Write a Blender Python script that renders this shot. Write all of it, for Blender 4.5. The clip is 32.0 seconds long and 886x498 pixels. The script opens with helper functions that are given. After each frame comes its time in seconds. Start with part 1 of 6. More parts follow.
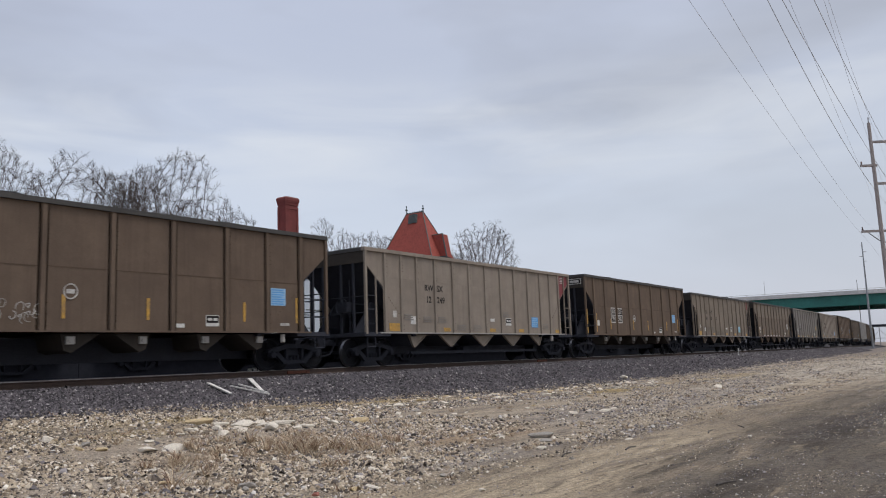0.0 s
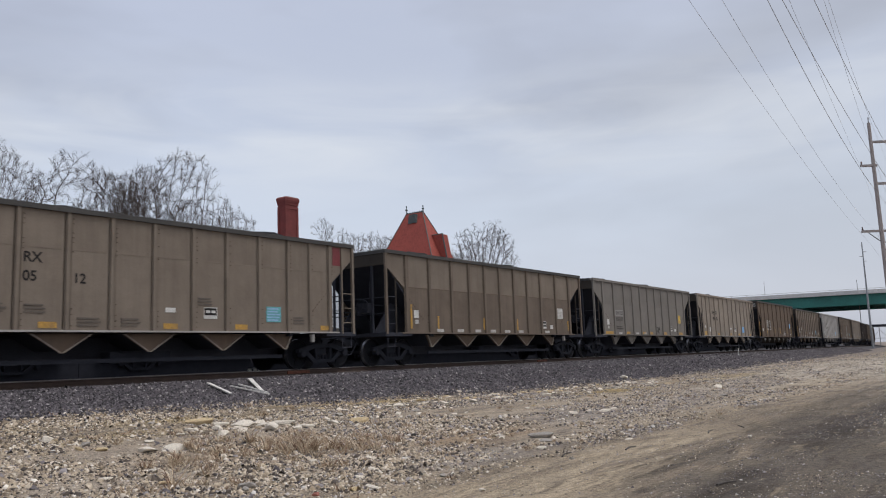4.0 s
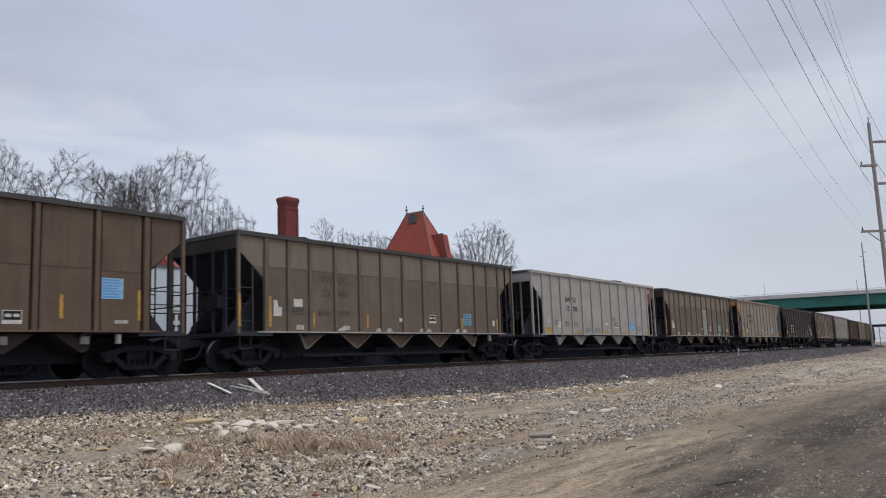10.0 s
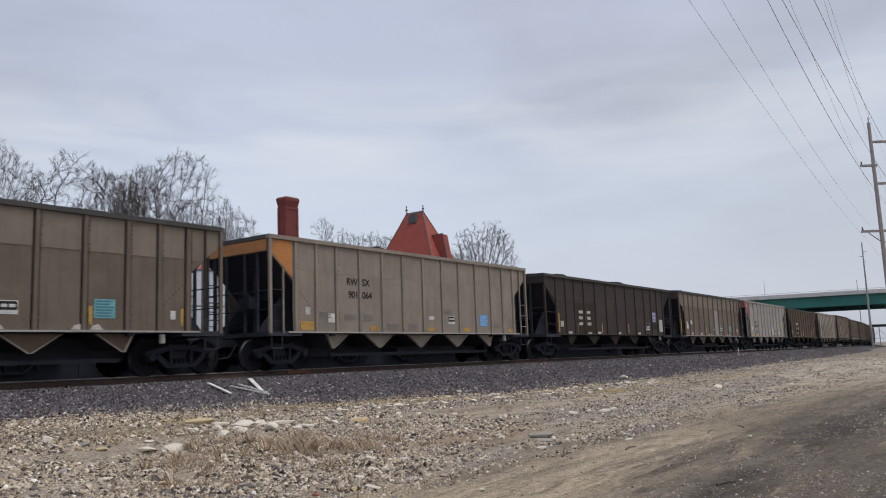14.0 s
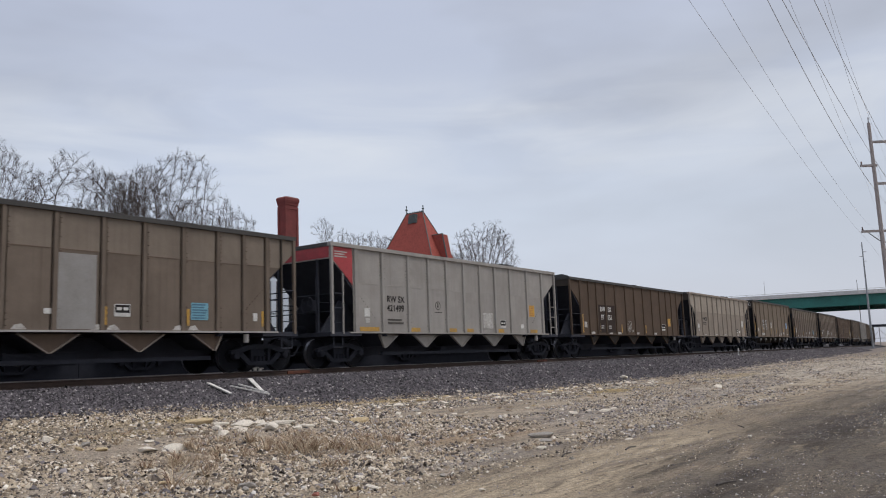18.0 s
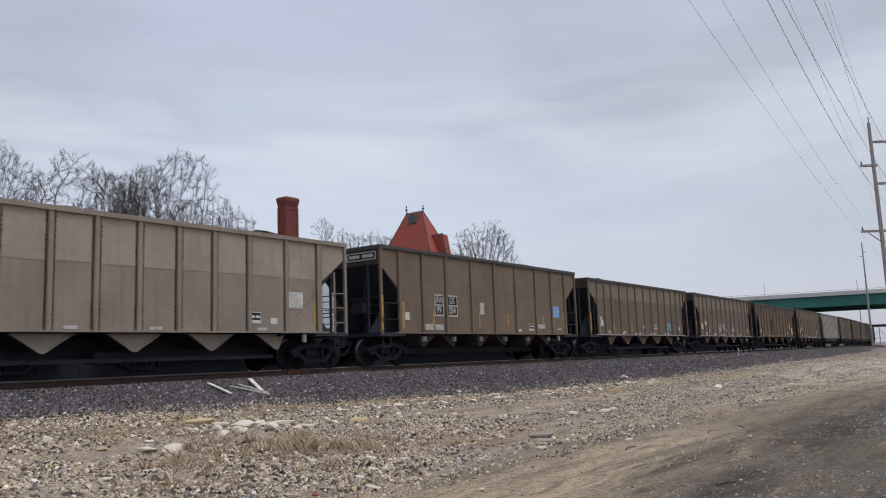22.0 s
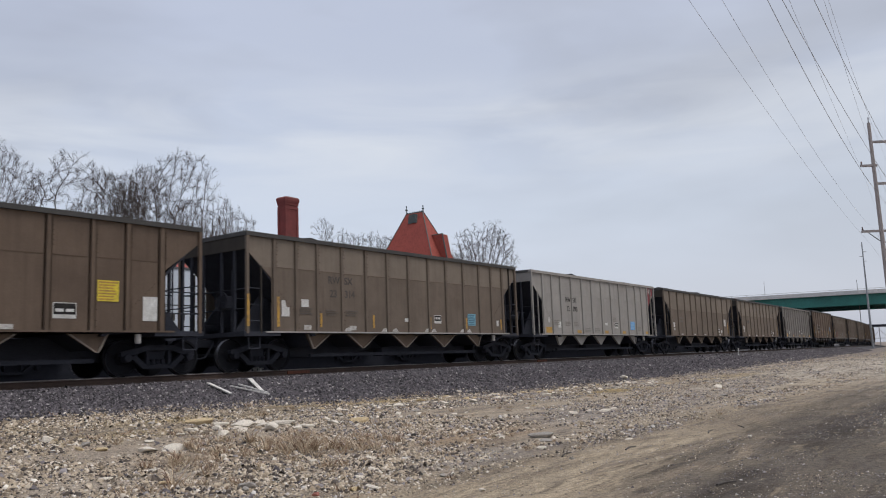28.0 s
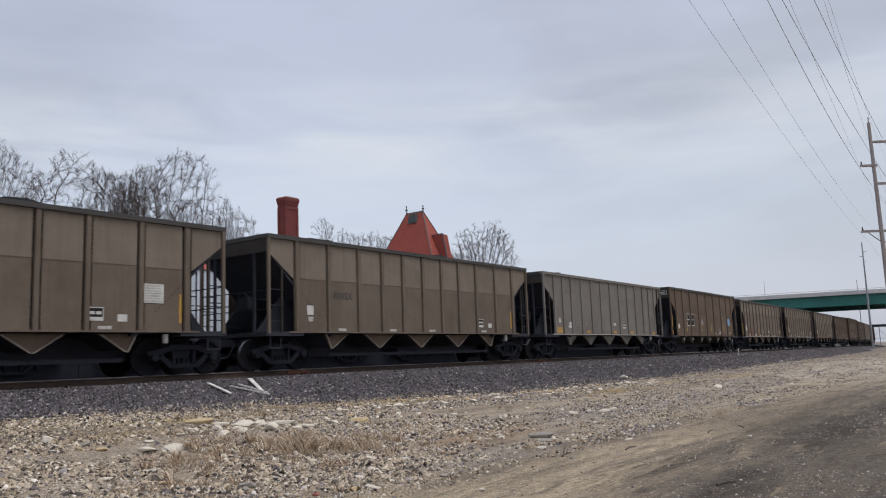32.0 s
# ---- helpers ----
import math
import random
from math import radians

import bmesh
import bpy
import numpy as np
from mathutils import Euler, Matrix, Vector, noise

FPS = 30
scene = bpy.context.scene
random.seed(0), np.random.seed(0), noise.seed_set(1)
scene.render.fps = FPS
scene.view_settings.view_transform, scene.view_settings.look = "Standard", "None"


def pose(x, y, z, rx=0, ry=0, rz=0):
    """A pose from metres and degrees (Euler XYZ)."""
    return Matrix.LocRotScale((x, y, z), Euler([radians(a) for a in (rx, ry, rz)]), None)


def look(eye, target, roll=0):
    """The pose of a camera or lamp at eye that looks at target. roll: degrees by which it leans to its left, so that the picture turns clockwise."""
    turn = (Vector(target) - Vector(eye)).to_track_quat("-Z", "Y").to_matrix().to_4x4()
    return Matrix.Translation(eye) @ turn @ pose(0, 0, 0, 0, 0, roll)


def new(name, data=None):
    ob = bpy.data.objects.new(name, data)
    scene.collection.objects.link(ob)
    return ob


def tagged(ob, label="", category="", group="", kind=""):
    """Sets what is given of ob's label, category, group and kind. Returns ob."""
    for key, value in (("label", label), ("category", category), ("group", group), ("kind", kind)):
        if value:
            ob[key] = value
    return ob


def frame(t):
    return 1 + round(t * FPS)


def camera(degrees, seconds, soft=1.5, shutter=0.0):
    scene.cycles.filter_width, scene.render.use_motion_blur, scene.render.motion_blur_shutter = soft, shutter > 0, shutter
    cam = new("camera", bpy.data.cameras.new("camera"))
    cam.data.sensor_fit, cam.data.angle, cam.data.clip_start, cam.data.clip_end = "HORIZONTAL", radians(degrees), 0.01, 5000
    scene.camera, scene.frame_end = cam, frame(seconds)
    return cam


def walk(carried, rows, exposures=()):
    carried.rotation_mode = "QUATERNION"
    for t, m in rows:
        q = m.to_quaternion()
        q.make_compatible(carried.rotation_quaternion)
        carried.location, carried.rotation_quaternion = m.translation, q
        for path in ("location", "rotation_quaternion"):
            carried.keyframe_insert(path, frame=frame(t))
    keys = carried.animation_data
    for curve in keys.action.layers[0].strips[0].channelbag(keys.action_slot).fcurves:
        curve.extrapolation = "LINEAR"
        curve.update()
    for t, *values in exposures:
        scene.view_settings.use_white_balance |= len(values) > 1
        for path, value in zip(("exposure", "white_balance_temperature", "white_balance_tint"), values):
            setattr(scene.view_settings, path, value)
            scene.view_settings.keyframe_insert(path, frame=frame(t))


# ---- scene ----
# X runs along the railway, Y away from the road across it, Z up; the eye is 1.55 m over the road.
EYE = (0.0, 0.0, 1.55)
YAW, PITCH, LEAN = 53.70, 7.76, -2.11
cam = camera(58.2, 32.0, soft=1.05, shutter=0.12)
way = Vector((math.sin(radians(YAW)) * math.cos(radians(PITCH)), math.cos(radians(YAW)) * math.cos(radians(PITCH)), math.sin(radians(PITCH))))
STAND = look(EYE, Vector(EYE) + way * 10, LEAN)
walk(cam, [(0.0, STAND), (32.0, STAND)])

# ---- light ----
SUN_HEIGHT, SUN_TURN = 66.0, 165.0
world = bpy.data.worlds.new("sky")
scene.world = world
world.use_nodes = True
wn, wl = world.node_tree.nodes, world.node_tree.links
wn.clear()
sky = wn.new("ShaderNodeTexSky")
sky.sky_type, sky.sun_disc = "NISHITA", False
sky.sun_elevation, sky.sun_rotation = radians(SUN_HEIGHT), radians(SUN_TURN)
sky.air_density, sky.dust_density = 1.0, 4.0
grey = wn.new("ShaderNodeHueSaturation")
grey.inputs["Saturation"].default_value = 0.25
grey.inputs["Value"].default_value = 1.0
back = wn.new("ShaderNodeBackground")
back.inputs["Strength"].default_value = 0.14
out = wn.new("ShaderNodeOutputWorld")
wl.new(sky.outputs[0], grey.inputs["Color"])
wl.new(grey.outputs[0], back.inputs[0])
wl.new(back.outputs[0], out.inputs[0])

sun = new("sun", bpy.data.lights.new("sun", "SUN"))
sun.data.energy, sun.data.angle, sun.data.color = 1.5, radians(25), (1.0, 0.975, 0.94)
az = radians(SUN_TURN)
sun.matrix_world = look((0, 0, 50), (0 - math.sin(az) * 10, 0 - math.cos(az) * 10, 50 - 10 * math.tan(radians(SUN_HEIGHT))))
scene.view_settings.exposure = 0.0


# ---- materials ----
def ramp(nt, stops):
    n = nt.nodes.new("ShaderNodeValToRGB")
    while len(n.color_ramp.elements) < len(stops):
        n.color_ramp.elements.new(0.5)
    for e, (p, c) in zip(n.color_ramp.elements, stops):
        e.position, e.color = p, (*c, 1) if len(c) == 3 else c
    return n


def noise_node(nt, coord, scale, detail=5.0, rough=0.6, stretch=(1, 1, 1), distort=0.0):
    m = nt.nodes.new("ShaderNodeMapping")
    m.inputs["Scale"].default_value = stretch
    n = nt.nodes.new("ShaderNodeTexNoise")
    n.inputs["Scale"].default_value, n.inputs["Detail"].default_value = scale, detail
    n.inputs["Roughness"].default_value, n.inputs["Distortion"].default_value = rough, distort
    nt.links.new(coord, m.inputs["Vector"])
    nt.links.new(m.outputs[0], n.inputs["Vector"])
    return n.outputs["Fac"]


def mix(nt, fac, a, b, blend="MIX"):
    n = nt.nodes.new("ShaderNodeMix")
    n.data_type, n.blend_type = "RGBA", blend
    for sock, val in ((n.inputs[0], fac), (n.inputs[6], a), (n.inputs[7], b)):
        if isinstance(val, (int, float)):
            sock.default_value = val
        elif isinstance(val, tuple):
            sock.default_value = (*val, 1)
        else:
            nt.links.new(val, sock)
    return n.outputs[2]


def maths(nt, op, a, b=0.0, clamp=False):
    n = nt.nodes.new("ShaderNodeMath")
    n.operation, n.use_clamp = op, clamp
    for sock, val in ((n.inputs[0], a), (n.inputs[1], b)):
        if isinstance(val, (int, float)):
            sock.default_value = val
        else:
            nt.links.new(val, sock)
    return n.outputs[0]


def base(name, rough=0.7, metal=0.0, spec=0.5):
    m = bpy.data.materials.new(name)
    m.use_nodes = True
    nt = m.node_tree
    b = nt.nodes["Principled BSDF"]
    b.inputs["Roughness"].default_value, b.inputs["Metallic"].default_value = rough, metal
    b.inputs["Specular IOR Level"].default_value = spec
    co = nt.nodes.new("ShaderNodeTexCoord").outputs["Object"]
    return m, nt, b, co


def bump(nt, b, height, strength=0.3, distance=0.02):
    n = nt.nodes.new("ShaderNodeBump")
    n.inputs["Strength"].default_value, n.inputs["Distance"].default_value = strength, distance
    nt.links.new(height, n.inputs["Height"])
    nt.links.new(n.outputs[0], b.inputs["Normal"])


def worn(name, color, dark, rough=0.7, metal=0.0, scale=3.0, fine=30.0, relief=0.15, stretch=(1, 1, 1), amount=0.6, spec=0.5, grain=(0.75, 1.15)):
    """A plain surface with stains at a large and grain at a small scale."""
    m, nt, b, co = base(name, rough, metal, spec)
    big = noise_node(nt, co, scale, 4, 0.6, stretch)
    small = noise_node(nt, co, fine, 3, 0.6)
    r = ramp(nt, [(0.35, (0, 0, 0)), (0.7, (1, 1, 1))])
    nt.links.new(big, r.inputs[0])
    c = mix(nt, maths(nt, "MULTIPLY", r.outputs[0], amount), color, dark)
    s = ramp(nt, [(0.3, (grain[0],) * 3), (0.7, (grain[1],) * 3)])
    nt.links.new(small, s.inputs[0])
    c = mix(nt, 1.0, c, s.outputs[0], "MULTIPLY")
    nt.links.new(c, b.inputs["Base Color"])
    bump(nt, b, small, relief, 0.01)
    return m


def car_paint(name, color, grime, rust, metal=0.0, rough=0.78, streak=0.38):
    """Weathered hopper paint: cloudy dust, vertical runs of grime, rust specks."""
    m, nt, b, co = base(name, rough, metal, 0.15)
    info = nt.nodes.new("ShaderNodeObjectInfo")
    shift = nt.nodes.new("ShaderNodeVectorMath")
    shift.operation = "ADD"
    nt.links.new(co, shift.inputs[0])
    nt.links.new(maths(nt, "MULTIPLY", info.outputs["Random"], 61.0), shift.inputs[1])
    co2 = shift.outputs[0]
    cloud = ramp(nt, [(0.35, (0, 0, 0)), (0.68, (1, 1, 1))])
    nt.links.new(noise_node(nt, co2, 0.9, 5, 0.62), cloud.inputs[0])
    runs = ramp(nt, [(0.48, (0, 0, 0)), (0.78, (1, 1, 1))])
    nt.links.new(noise_node(nt, co2, 1.1, 6, 0.62, (2.2, 1.0, 0.22)), runs.inputs[0])
    speck = ramp(nt, [(0.66, (0, 0, 0)), (0.74, (1, 1, 1))])
    nt.links.new(noise_node(nt, co2, 9.0, 6, 0.7, (1, 1, 0.6)), speck.inputs[0])
    c = mix(nt, maths(nt, "MULTIPLY", cloud.outputs[0], 0.45), color, grime)
    c = mix(nt, maths(nt, "MULTIPLY", runs.outputs[0], streak), c, grime)
    drip = ramp(nt, [(0.52, (0, 0, 0)), (0.70, (1, 1, 1))])
    nt.links.new(noise_node(nt, co2, 1.0, 5, 0.65, (7.0, 1.0, 0.16)), drip.inputs[0])
    c = mix(nt, maths(nt, "MULTIPLY", drip.outputs[0], 0.30), c, grime)
    pale = ramp(nt, [(0.55, (0, 0, 0)), (0.75, (1, 1, 1))])
    nt.links.new(noise_node(nt, co2, 0.7, 5, 0.7, (1.0, 1.0, 1.6)), pale.inputs[0])
    c = mix(nt, maths(nt, "MULTIPLY", pale.outputs[0], 0.30), c, tuple(min(1.0, q * 1.28) for q in color))
    c = mix(nt, maths(nt, "MULTIPLY", speck.outputs[0], 0.5), c, rust)
    fine = ramp(nt, [(0.3, (0.93, 0.93, 0.93)), (0.7, (1.06, 1.06, 1.06))])
    nt.links.new(noise_node(nt, co2, 45, 3, 0.6), fine.inputs[0])
    c = mix(nt, 1.0, c, fine.outputs[0], "MULTIPLY")
    nt.links.new(c, b.inputs["Base Color"])
    bump(nt, b, noise_node(nt, co2, 1.6, 3, 0.5), 0.55, 0.035)
    return m


PAINT = {
    "brown": car_paint("brown paint", (0.148, 0.107, 0.079), (0.066, 0.048, 0.038), (0.105, 0.048, 0.027)),
    "khaki": car_paint("dusty khaki brown paint", (0.190, 0.148, 0.112), (0.110, 0.086, 0.063), (0.115, 0.060, 0.034)),
    "taupe": car_paint("taupe paint", (0.171, 0.135, 0.107), (0.088, 0.068, 0.053), (0.125, 0.066, 0.038)),
    "fawn": car_paint("pale taupe paint", (0.219, 0.180, 0.144), (0.125, 0.100, 0.080), (0.125, 0.072, 0.045)),
    "tan": car_paint("dusty beige paint", (0.287, 0.242, 0.201), (0.160, 0.131, 0.106), (0.14, 0.082, 0.05)),
    "grey": car_paint("dull grey paint", (0.385, 0.366, 0.345), (0.240, 0.222, 0.202), (0.16, 0.11, 0.07)),
    "sand": car_paint("pale sand paint", (0.358, 0.310, 0.257), (0.215, 0.178, 0.142), (0.14, 0.082, 0.05)),
    "ash": car_paint("weathered grey paint", (0.337, 0.315, 0.291), (0.21, 0.19, 0.172), (0.15, 0.095, 0.06)),
    "steel": car_paint("dark grey paint", (0.209, 0.190, 0.171), (0.120, 0.106, 0.094), (0.12, 0.07, 0.045)),
    "umber": car_paint("dark brown paint", (0.108, 0.075, 0.054), (0.060, 0.043, 0.032), (0.09, 0.038, 0.02)),
    "dusk": car_paint("sooty brown-black paint", (0.062, 0.049, 0.044), (0.033, 0.027, 0.025), (0.075, 0.038, 0.022)),
}
CHORD = worn("sooty grey rim steel", (0.060, 0.055, 0.051), (0.030, 0.027, 0.025), 0.7, 0.0, 1.2, 30, 0.3)
END_DARK = car_paint("dark end plate", (0.060, 0.050, 0.042), (0.028, 0.024, 0.021), (0.06, 0.035, 0.02))
IRON = worn("grimy cast iron", (0.028, 0.0295, 0.038), (0.018, 0.019, 0.024), 0.8, 0.0, 4, 40, spec=0.1)
# dark steel with the shade of recesses and undersides in its colour
SHADE_PAINT = worn("black steel plate darkened for shade", (0.046, 0.048, 0.060), (0.030, 0.031, 0.039), 0.85, 0.0, 2, 30, spec=0.15)
TREAD = worn("polished wheel steel", (0.30, 0.30, 0.33), (0.16, 0.16, 0.18), 0.34, 0.9, 4, 40)
WHEEL = worn("oily wheel plate", (0.013, 0.0135, 0.017), (0.008, 0.008, 0.010), 0.8, 0.0, 4, 40, spec=0.1)
RAILTOP = worn("polished rail steel", (0.30, 0.28, 0.27), (0.14, 0.12, 0.11), 0.35, 0.9, 1.5, 30)
RUST = worn("rusty rail steel", (0.060, 0.036, 0.026), (0.028, 0.019, 0.016), 0.85, 0.0, 3, 40)
TIE = worn("creosoted timber", (0.055, 0.045, 0.038), (0.028, 0.022, 0.018), 0.9, 0.0, 3, 30, 0.4, (0.2, 1, 1))
COAL = worn("coal", (0.014, 0.014, 0.015), (0.006, 0.006, 0.007), 0.8, 0.0, 6, 40, 0.6, spec=0.15)
YELLOW = worn("faded yellow paint", (0.54, 0.30, 0.045), (0.22, 0.14, 0.065), 0.6, 0, 5, 30, amount=0.8)
LEMON = worn("yellow panel paint", (0.72, 0.56, 0.04), (0.5, 0.36, 0.05), 0.6, 0, 4, 30)
AMBER = worn("amber panel paint", (0.66, 0.37, 0.035), (0.45, 0.26, 0.04), 0.6, 0, 4, 30)
ORANGE = worn("faded orange paint", (0.52, 0.20, 0.045), (0.28, 0.13, 0.05), 0.6, 0, 3, 30)
RED = worn("faded red paint", (0.42, 0.045, 0.05), (0.22, 0.04, 0.04), 0.6, 0, 3, 30)
MAROON = worn("maroon paint", (0.20, 0.03, 0.035), (0.11, 0.03, 0.03), 0.6, 0, 3, 30)
WHITE = worn("chalky white paint", (0.66, 0.65, 0.62), (0.40, 0.37, 0.33), 0.7, 0, 5, 40, 0.1)
LABEL = worn("scuffed label white", (0.55, 0.53, 0.50), (0.24, 0.21, 0.18), 0.7, 0, 9, 40, 0.1, amount=0.8)
BLUE = worn("blue panel paint", (0.10, 0.36, 0.72), (0.10, 0.26, 0.48), 0.6, 0, 4, 30)
SKYBLUE = worn("pale blue panel paint", (0.30, 0.50, 0.72), (0.22, 0.36, 0.50), 0.6, 0, 4, 30)
AQUA = worn("dusty aqua panel paint", (0.17, 0.38, 0.47), (0.13, 0.28, 0.34), 0.6, 0, 4, 30)
INK = worn("dark blue print", (0.06, 0.15, 0.22), (0.09, 0.19, 0.26), 0.7, 0, 6, 40)
TEAL = worn("teal panel paint", (0.13, 0.40, 0.42), (0.12, 0.28, 0.29), 0.6, 0, 4, 30)
PURPLE = worn("violet panel paint", (0.13, 0.14, 0.42), (0.10, 0.10, 0.28), 0.6, 0, 4, 30)
BLACK = worn("black stencil paint", (0.022, 0.020, 0.020), (0.042, 0.037, 0.033), 0.8, 0, 6, 40, 0.1, spec=0.15)
FIELD = worn("sooty brown-black paint", (0.044, 0.032, 0.027), (0.060, 0.044, 0.035), 0.85, 0, 3, 40, 0.1, spec=0.12)
FADED = worn("faded dark stencil paint", (0.052, 0.045, 0.040), (0.105, 0.088, 0.072), 0.7, 0, 8, 40, 0.1)
FAINT = worn("nearly faded stencil paint", (0.20, 0.178, 0.158), (0.26, 0.235, 0.21), 0.7, 0, 8, 40, 0.1)
GHOST = worn("worn stencil paint", (0.105, 0.086, 0.071), (0.15, 0.122, 0.098), 0.7, 0, 8, 40, 0.1)
PATCH = worn("pale grey patch paint", (0.27, 0.255, 0.24), (0.20, 0.185, 0.17), 0.7, 0, 3, 40, 0.1, grain=(0.93, 1.06))


# ---- mesh code ----
class Shape:
    """Gathers boxes, prisms and tubes into one mesh."""

    def __init__(self):
        self.v, self.f = [], []

    def add(self, verts, faces):
        n = len(self.v)
        self.v += [tuple(p) for p in verts]
        self.f += [tuple(i + n for i in f) for f in faces]
        return self

    def box(self, x0, x1, y0, y1, z0, z1):
        return self.add([(x, y, z) for x in (x0, x1) for y in (y0, y1) for z in (z0, z1)],
                        [(0, 1, 3, 2), (4, 6, 7, 5), (0, 4, 5, 1), (2, 3, 7, 6), (0, 2, 6, 4), (1, 5, 7, 3)])

    def prism(self, poly, a, b, axis="y"):
        """poly in the plane across axis: (x, z) for y, (y, z) for x, (x, y) for z."""
        def at(p, d):
            return {"y": (p[0], d, p[1]), "x": (d, p[0], p[1]), "z": (p[0], p[1], d)}[axis]
        n = len(poly)
        return self.add([at(p, a) for p in poly] + [at(p, b) for p in poly],
                        [tuple(range(n)), tuple(range(2 * n - 1, n - 1, -1))] + [(i, i + n, (i + 1) % n + n, (i + 1) % n) for i in range(n)])

    def tube(self, p, q, r, r2=None, n=6):
        p, q = Vector(p), Vector(q)
        d = (q - p).normalized()
        u = d.orthogonal().normalized()
        w = d.cross(u)
        r2 = r if r2 is None else r2
        ring = [(u * math.cos(2 * math.pi * i / n) + w * math.sin(2 * math.pi * i / n)) for i in range(n)]
        return self.add([p + c * r for c in ring] + [q + c * r2 for c in ring],
                        [(i, (i + 1) % n, (i + 1) % n + n, i + n) for i in range(n)] + [tuple(range(n - 1, -1, -1)), tuple(range(n, 2 * n))])

    def lathe(self, profile, n=20, axis="y", at=(0, 0, 0)):
        """profile: (along, radius) pairs."""
        vs, fs = [], []
        for a, r in profile:
            for i in range(n):
                c, s = r * math.cos(2 * math.pi * i / n), r * math.sin(2 * math.pi * i / n)
                p = {"y": (c, a, s), "z": (c, s, a), "x": (a, c, s)}[axis]
                vs.append((p[0] + at[0], p[1] + at[1], p[2] + at[2]))
        k = len(profile)
        for j in range(k - 1):
            for i in range(n):
                fs.append((j * n + i, j * n + (i + 1) % n, (j + 1) * n + (i + 1) % n, (j + 1) * n + i))
        fs += [tuple(range(n)), tuple(range(k * n - 1, (k - 1) * n - 1, -1))]
        return self.add(vs, fs)

    def mesh(self, name, mat=None, smooth=False):
        me = bpy.data.meshes.new(name)
        me.from_pydata(self.v, [], self.f)
        bm = bmesh.new()
        bm.from_mesh(me)
        bmesh.ops.recalc_face_normals(bm, faces=bm.faces)
        bm.to_mesh(me)
        bm.free()
        if mat:
            me.materials.append(mat)
        if smooth:
            for p in me.polygons:
                p.use_smooth = True
        return me


def part(name, shape, mat, parent, label=""):
    """One mesh object under a thing or a part."""
    me = shape.mesh(name, mat) if isinstance(shape, Shape) else shape
    ob = new(name, me)
    ob.parent = parent
    return tagged(ob, label)


def lettering(text, height, mat, parent, x, y, z, label="", squeeze=1.0, facing=0.0):
    """Painted characters, their left foot at x, z, on the side at y that faces the road."""
    cu = bpy.data.curves.new("lettering", "FONT")
    cu.body, cu.size, cu.extrude, cu.offset = text, height * 1.42, 0.0015, 0.007
    tmp = bpy.data.objects.new("lettering", cu)
    scene.collection.objects.link(tmp)
    me = bpy.data.meshes.new_from_object(tmp)
    bpy.data.objects.remove(tmp)
    bpy.data.curves.remove(cu)
    me.materials.clear()
    me.materials.append(mat)
    me.transform(Matrix.Translation((x, y, z)) @ Matrix.Diagonal((squeeze, 1, 1, 1)) @ pose(0, 0, 0, 90, 0, 0))
    ob = new("lettering", me)
    ob.parent = parent
    return tagged(ob, label)


# ---- the railway ----
RAIL, KAP, BEND, MID = 1.36, 0.00070, 18.4, 19.095


def line_y(x):
    """The track's middle line: straight past the camera, then a wide curve away."""
    return MID + KAP / 2 * max(x - BEND, 0.0) ** 2


def line_turn(x):
    return math.atan(KAP * max(x - BEND, 0.0))


FALL = 0.0028


def line_fall(x):
    """How far the line has dropped: level past the camera, then gently downhill."""
    u = min(x, 190.0) - 20.0
    return FALL * (math.hypot(u, 6.0) + u) / 2


def line_pose(x):
    """A pose on the middle of the track, turned and tipped with it."""
    return pose(x, line_y(x), RAIL - line_fall(x), 0, math.degrees(line_fall(x + 1) - line_fall(x)), math.degrees(line_turn(x)))


# ---- ground ----
def table(x, rows):
    if x <= rows[0][0]:
        return rows[0][1]
    for (a, p), (b, q) in zip(rows, rows[1:]):
        if x <= b:
            u = (x - a) / (b - a)
            return p + (q - p) * u * u * (3 - 2 * u)
    return rows[-1][1]


TOE = [(7, 0.72), (12, 0.56), (17, 0.42), (26, 0.20), (40, 0.14), (65, 0.22), (150, 0.3)]
CROWN = RAIL - 0.20


def bed_y(x):
    """The track's line, going on straight past the far end of its curve."""
    return line_y(x) if x < 330 else line_y(330) + (x - 330) * KAP * (330 - BEND)


def ground_z(x, y):
    n = bed_y(x) - y
    toe = table(x, TOE)
    crown = CROWN - line_fall(x)
    if n < -1.9:
        z = table(-n, [(1.9, crown), (4.2, 0.75), (400, 0.75), (2500, 0.5)])
    elif n < 1.9:
        z = crown
    elif n < 4.2:
        z = crown + (toe - crown) * ((n - 1.9) / 2.3) ** 0.8
    else:
        u = min((n - 4.2) / 9.0, 1.0)
        z = toe * (1 - u * u * (3 - 2 * u))
    if abs(n) > 4.2 and abs(x) < 200:
        z += 0.05 * noise.noise((x * 0.35, y * 0.35, 0.3)) + 0.02 * noise.noise((x * 1.7, y * 1.7, 5.0))
    return z


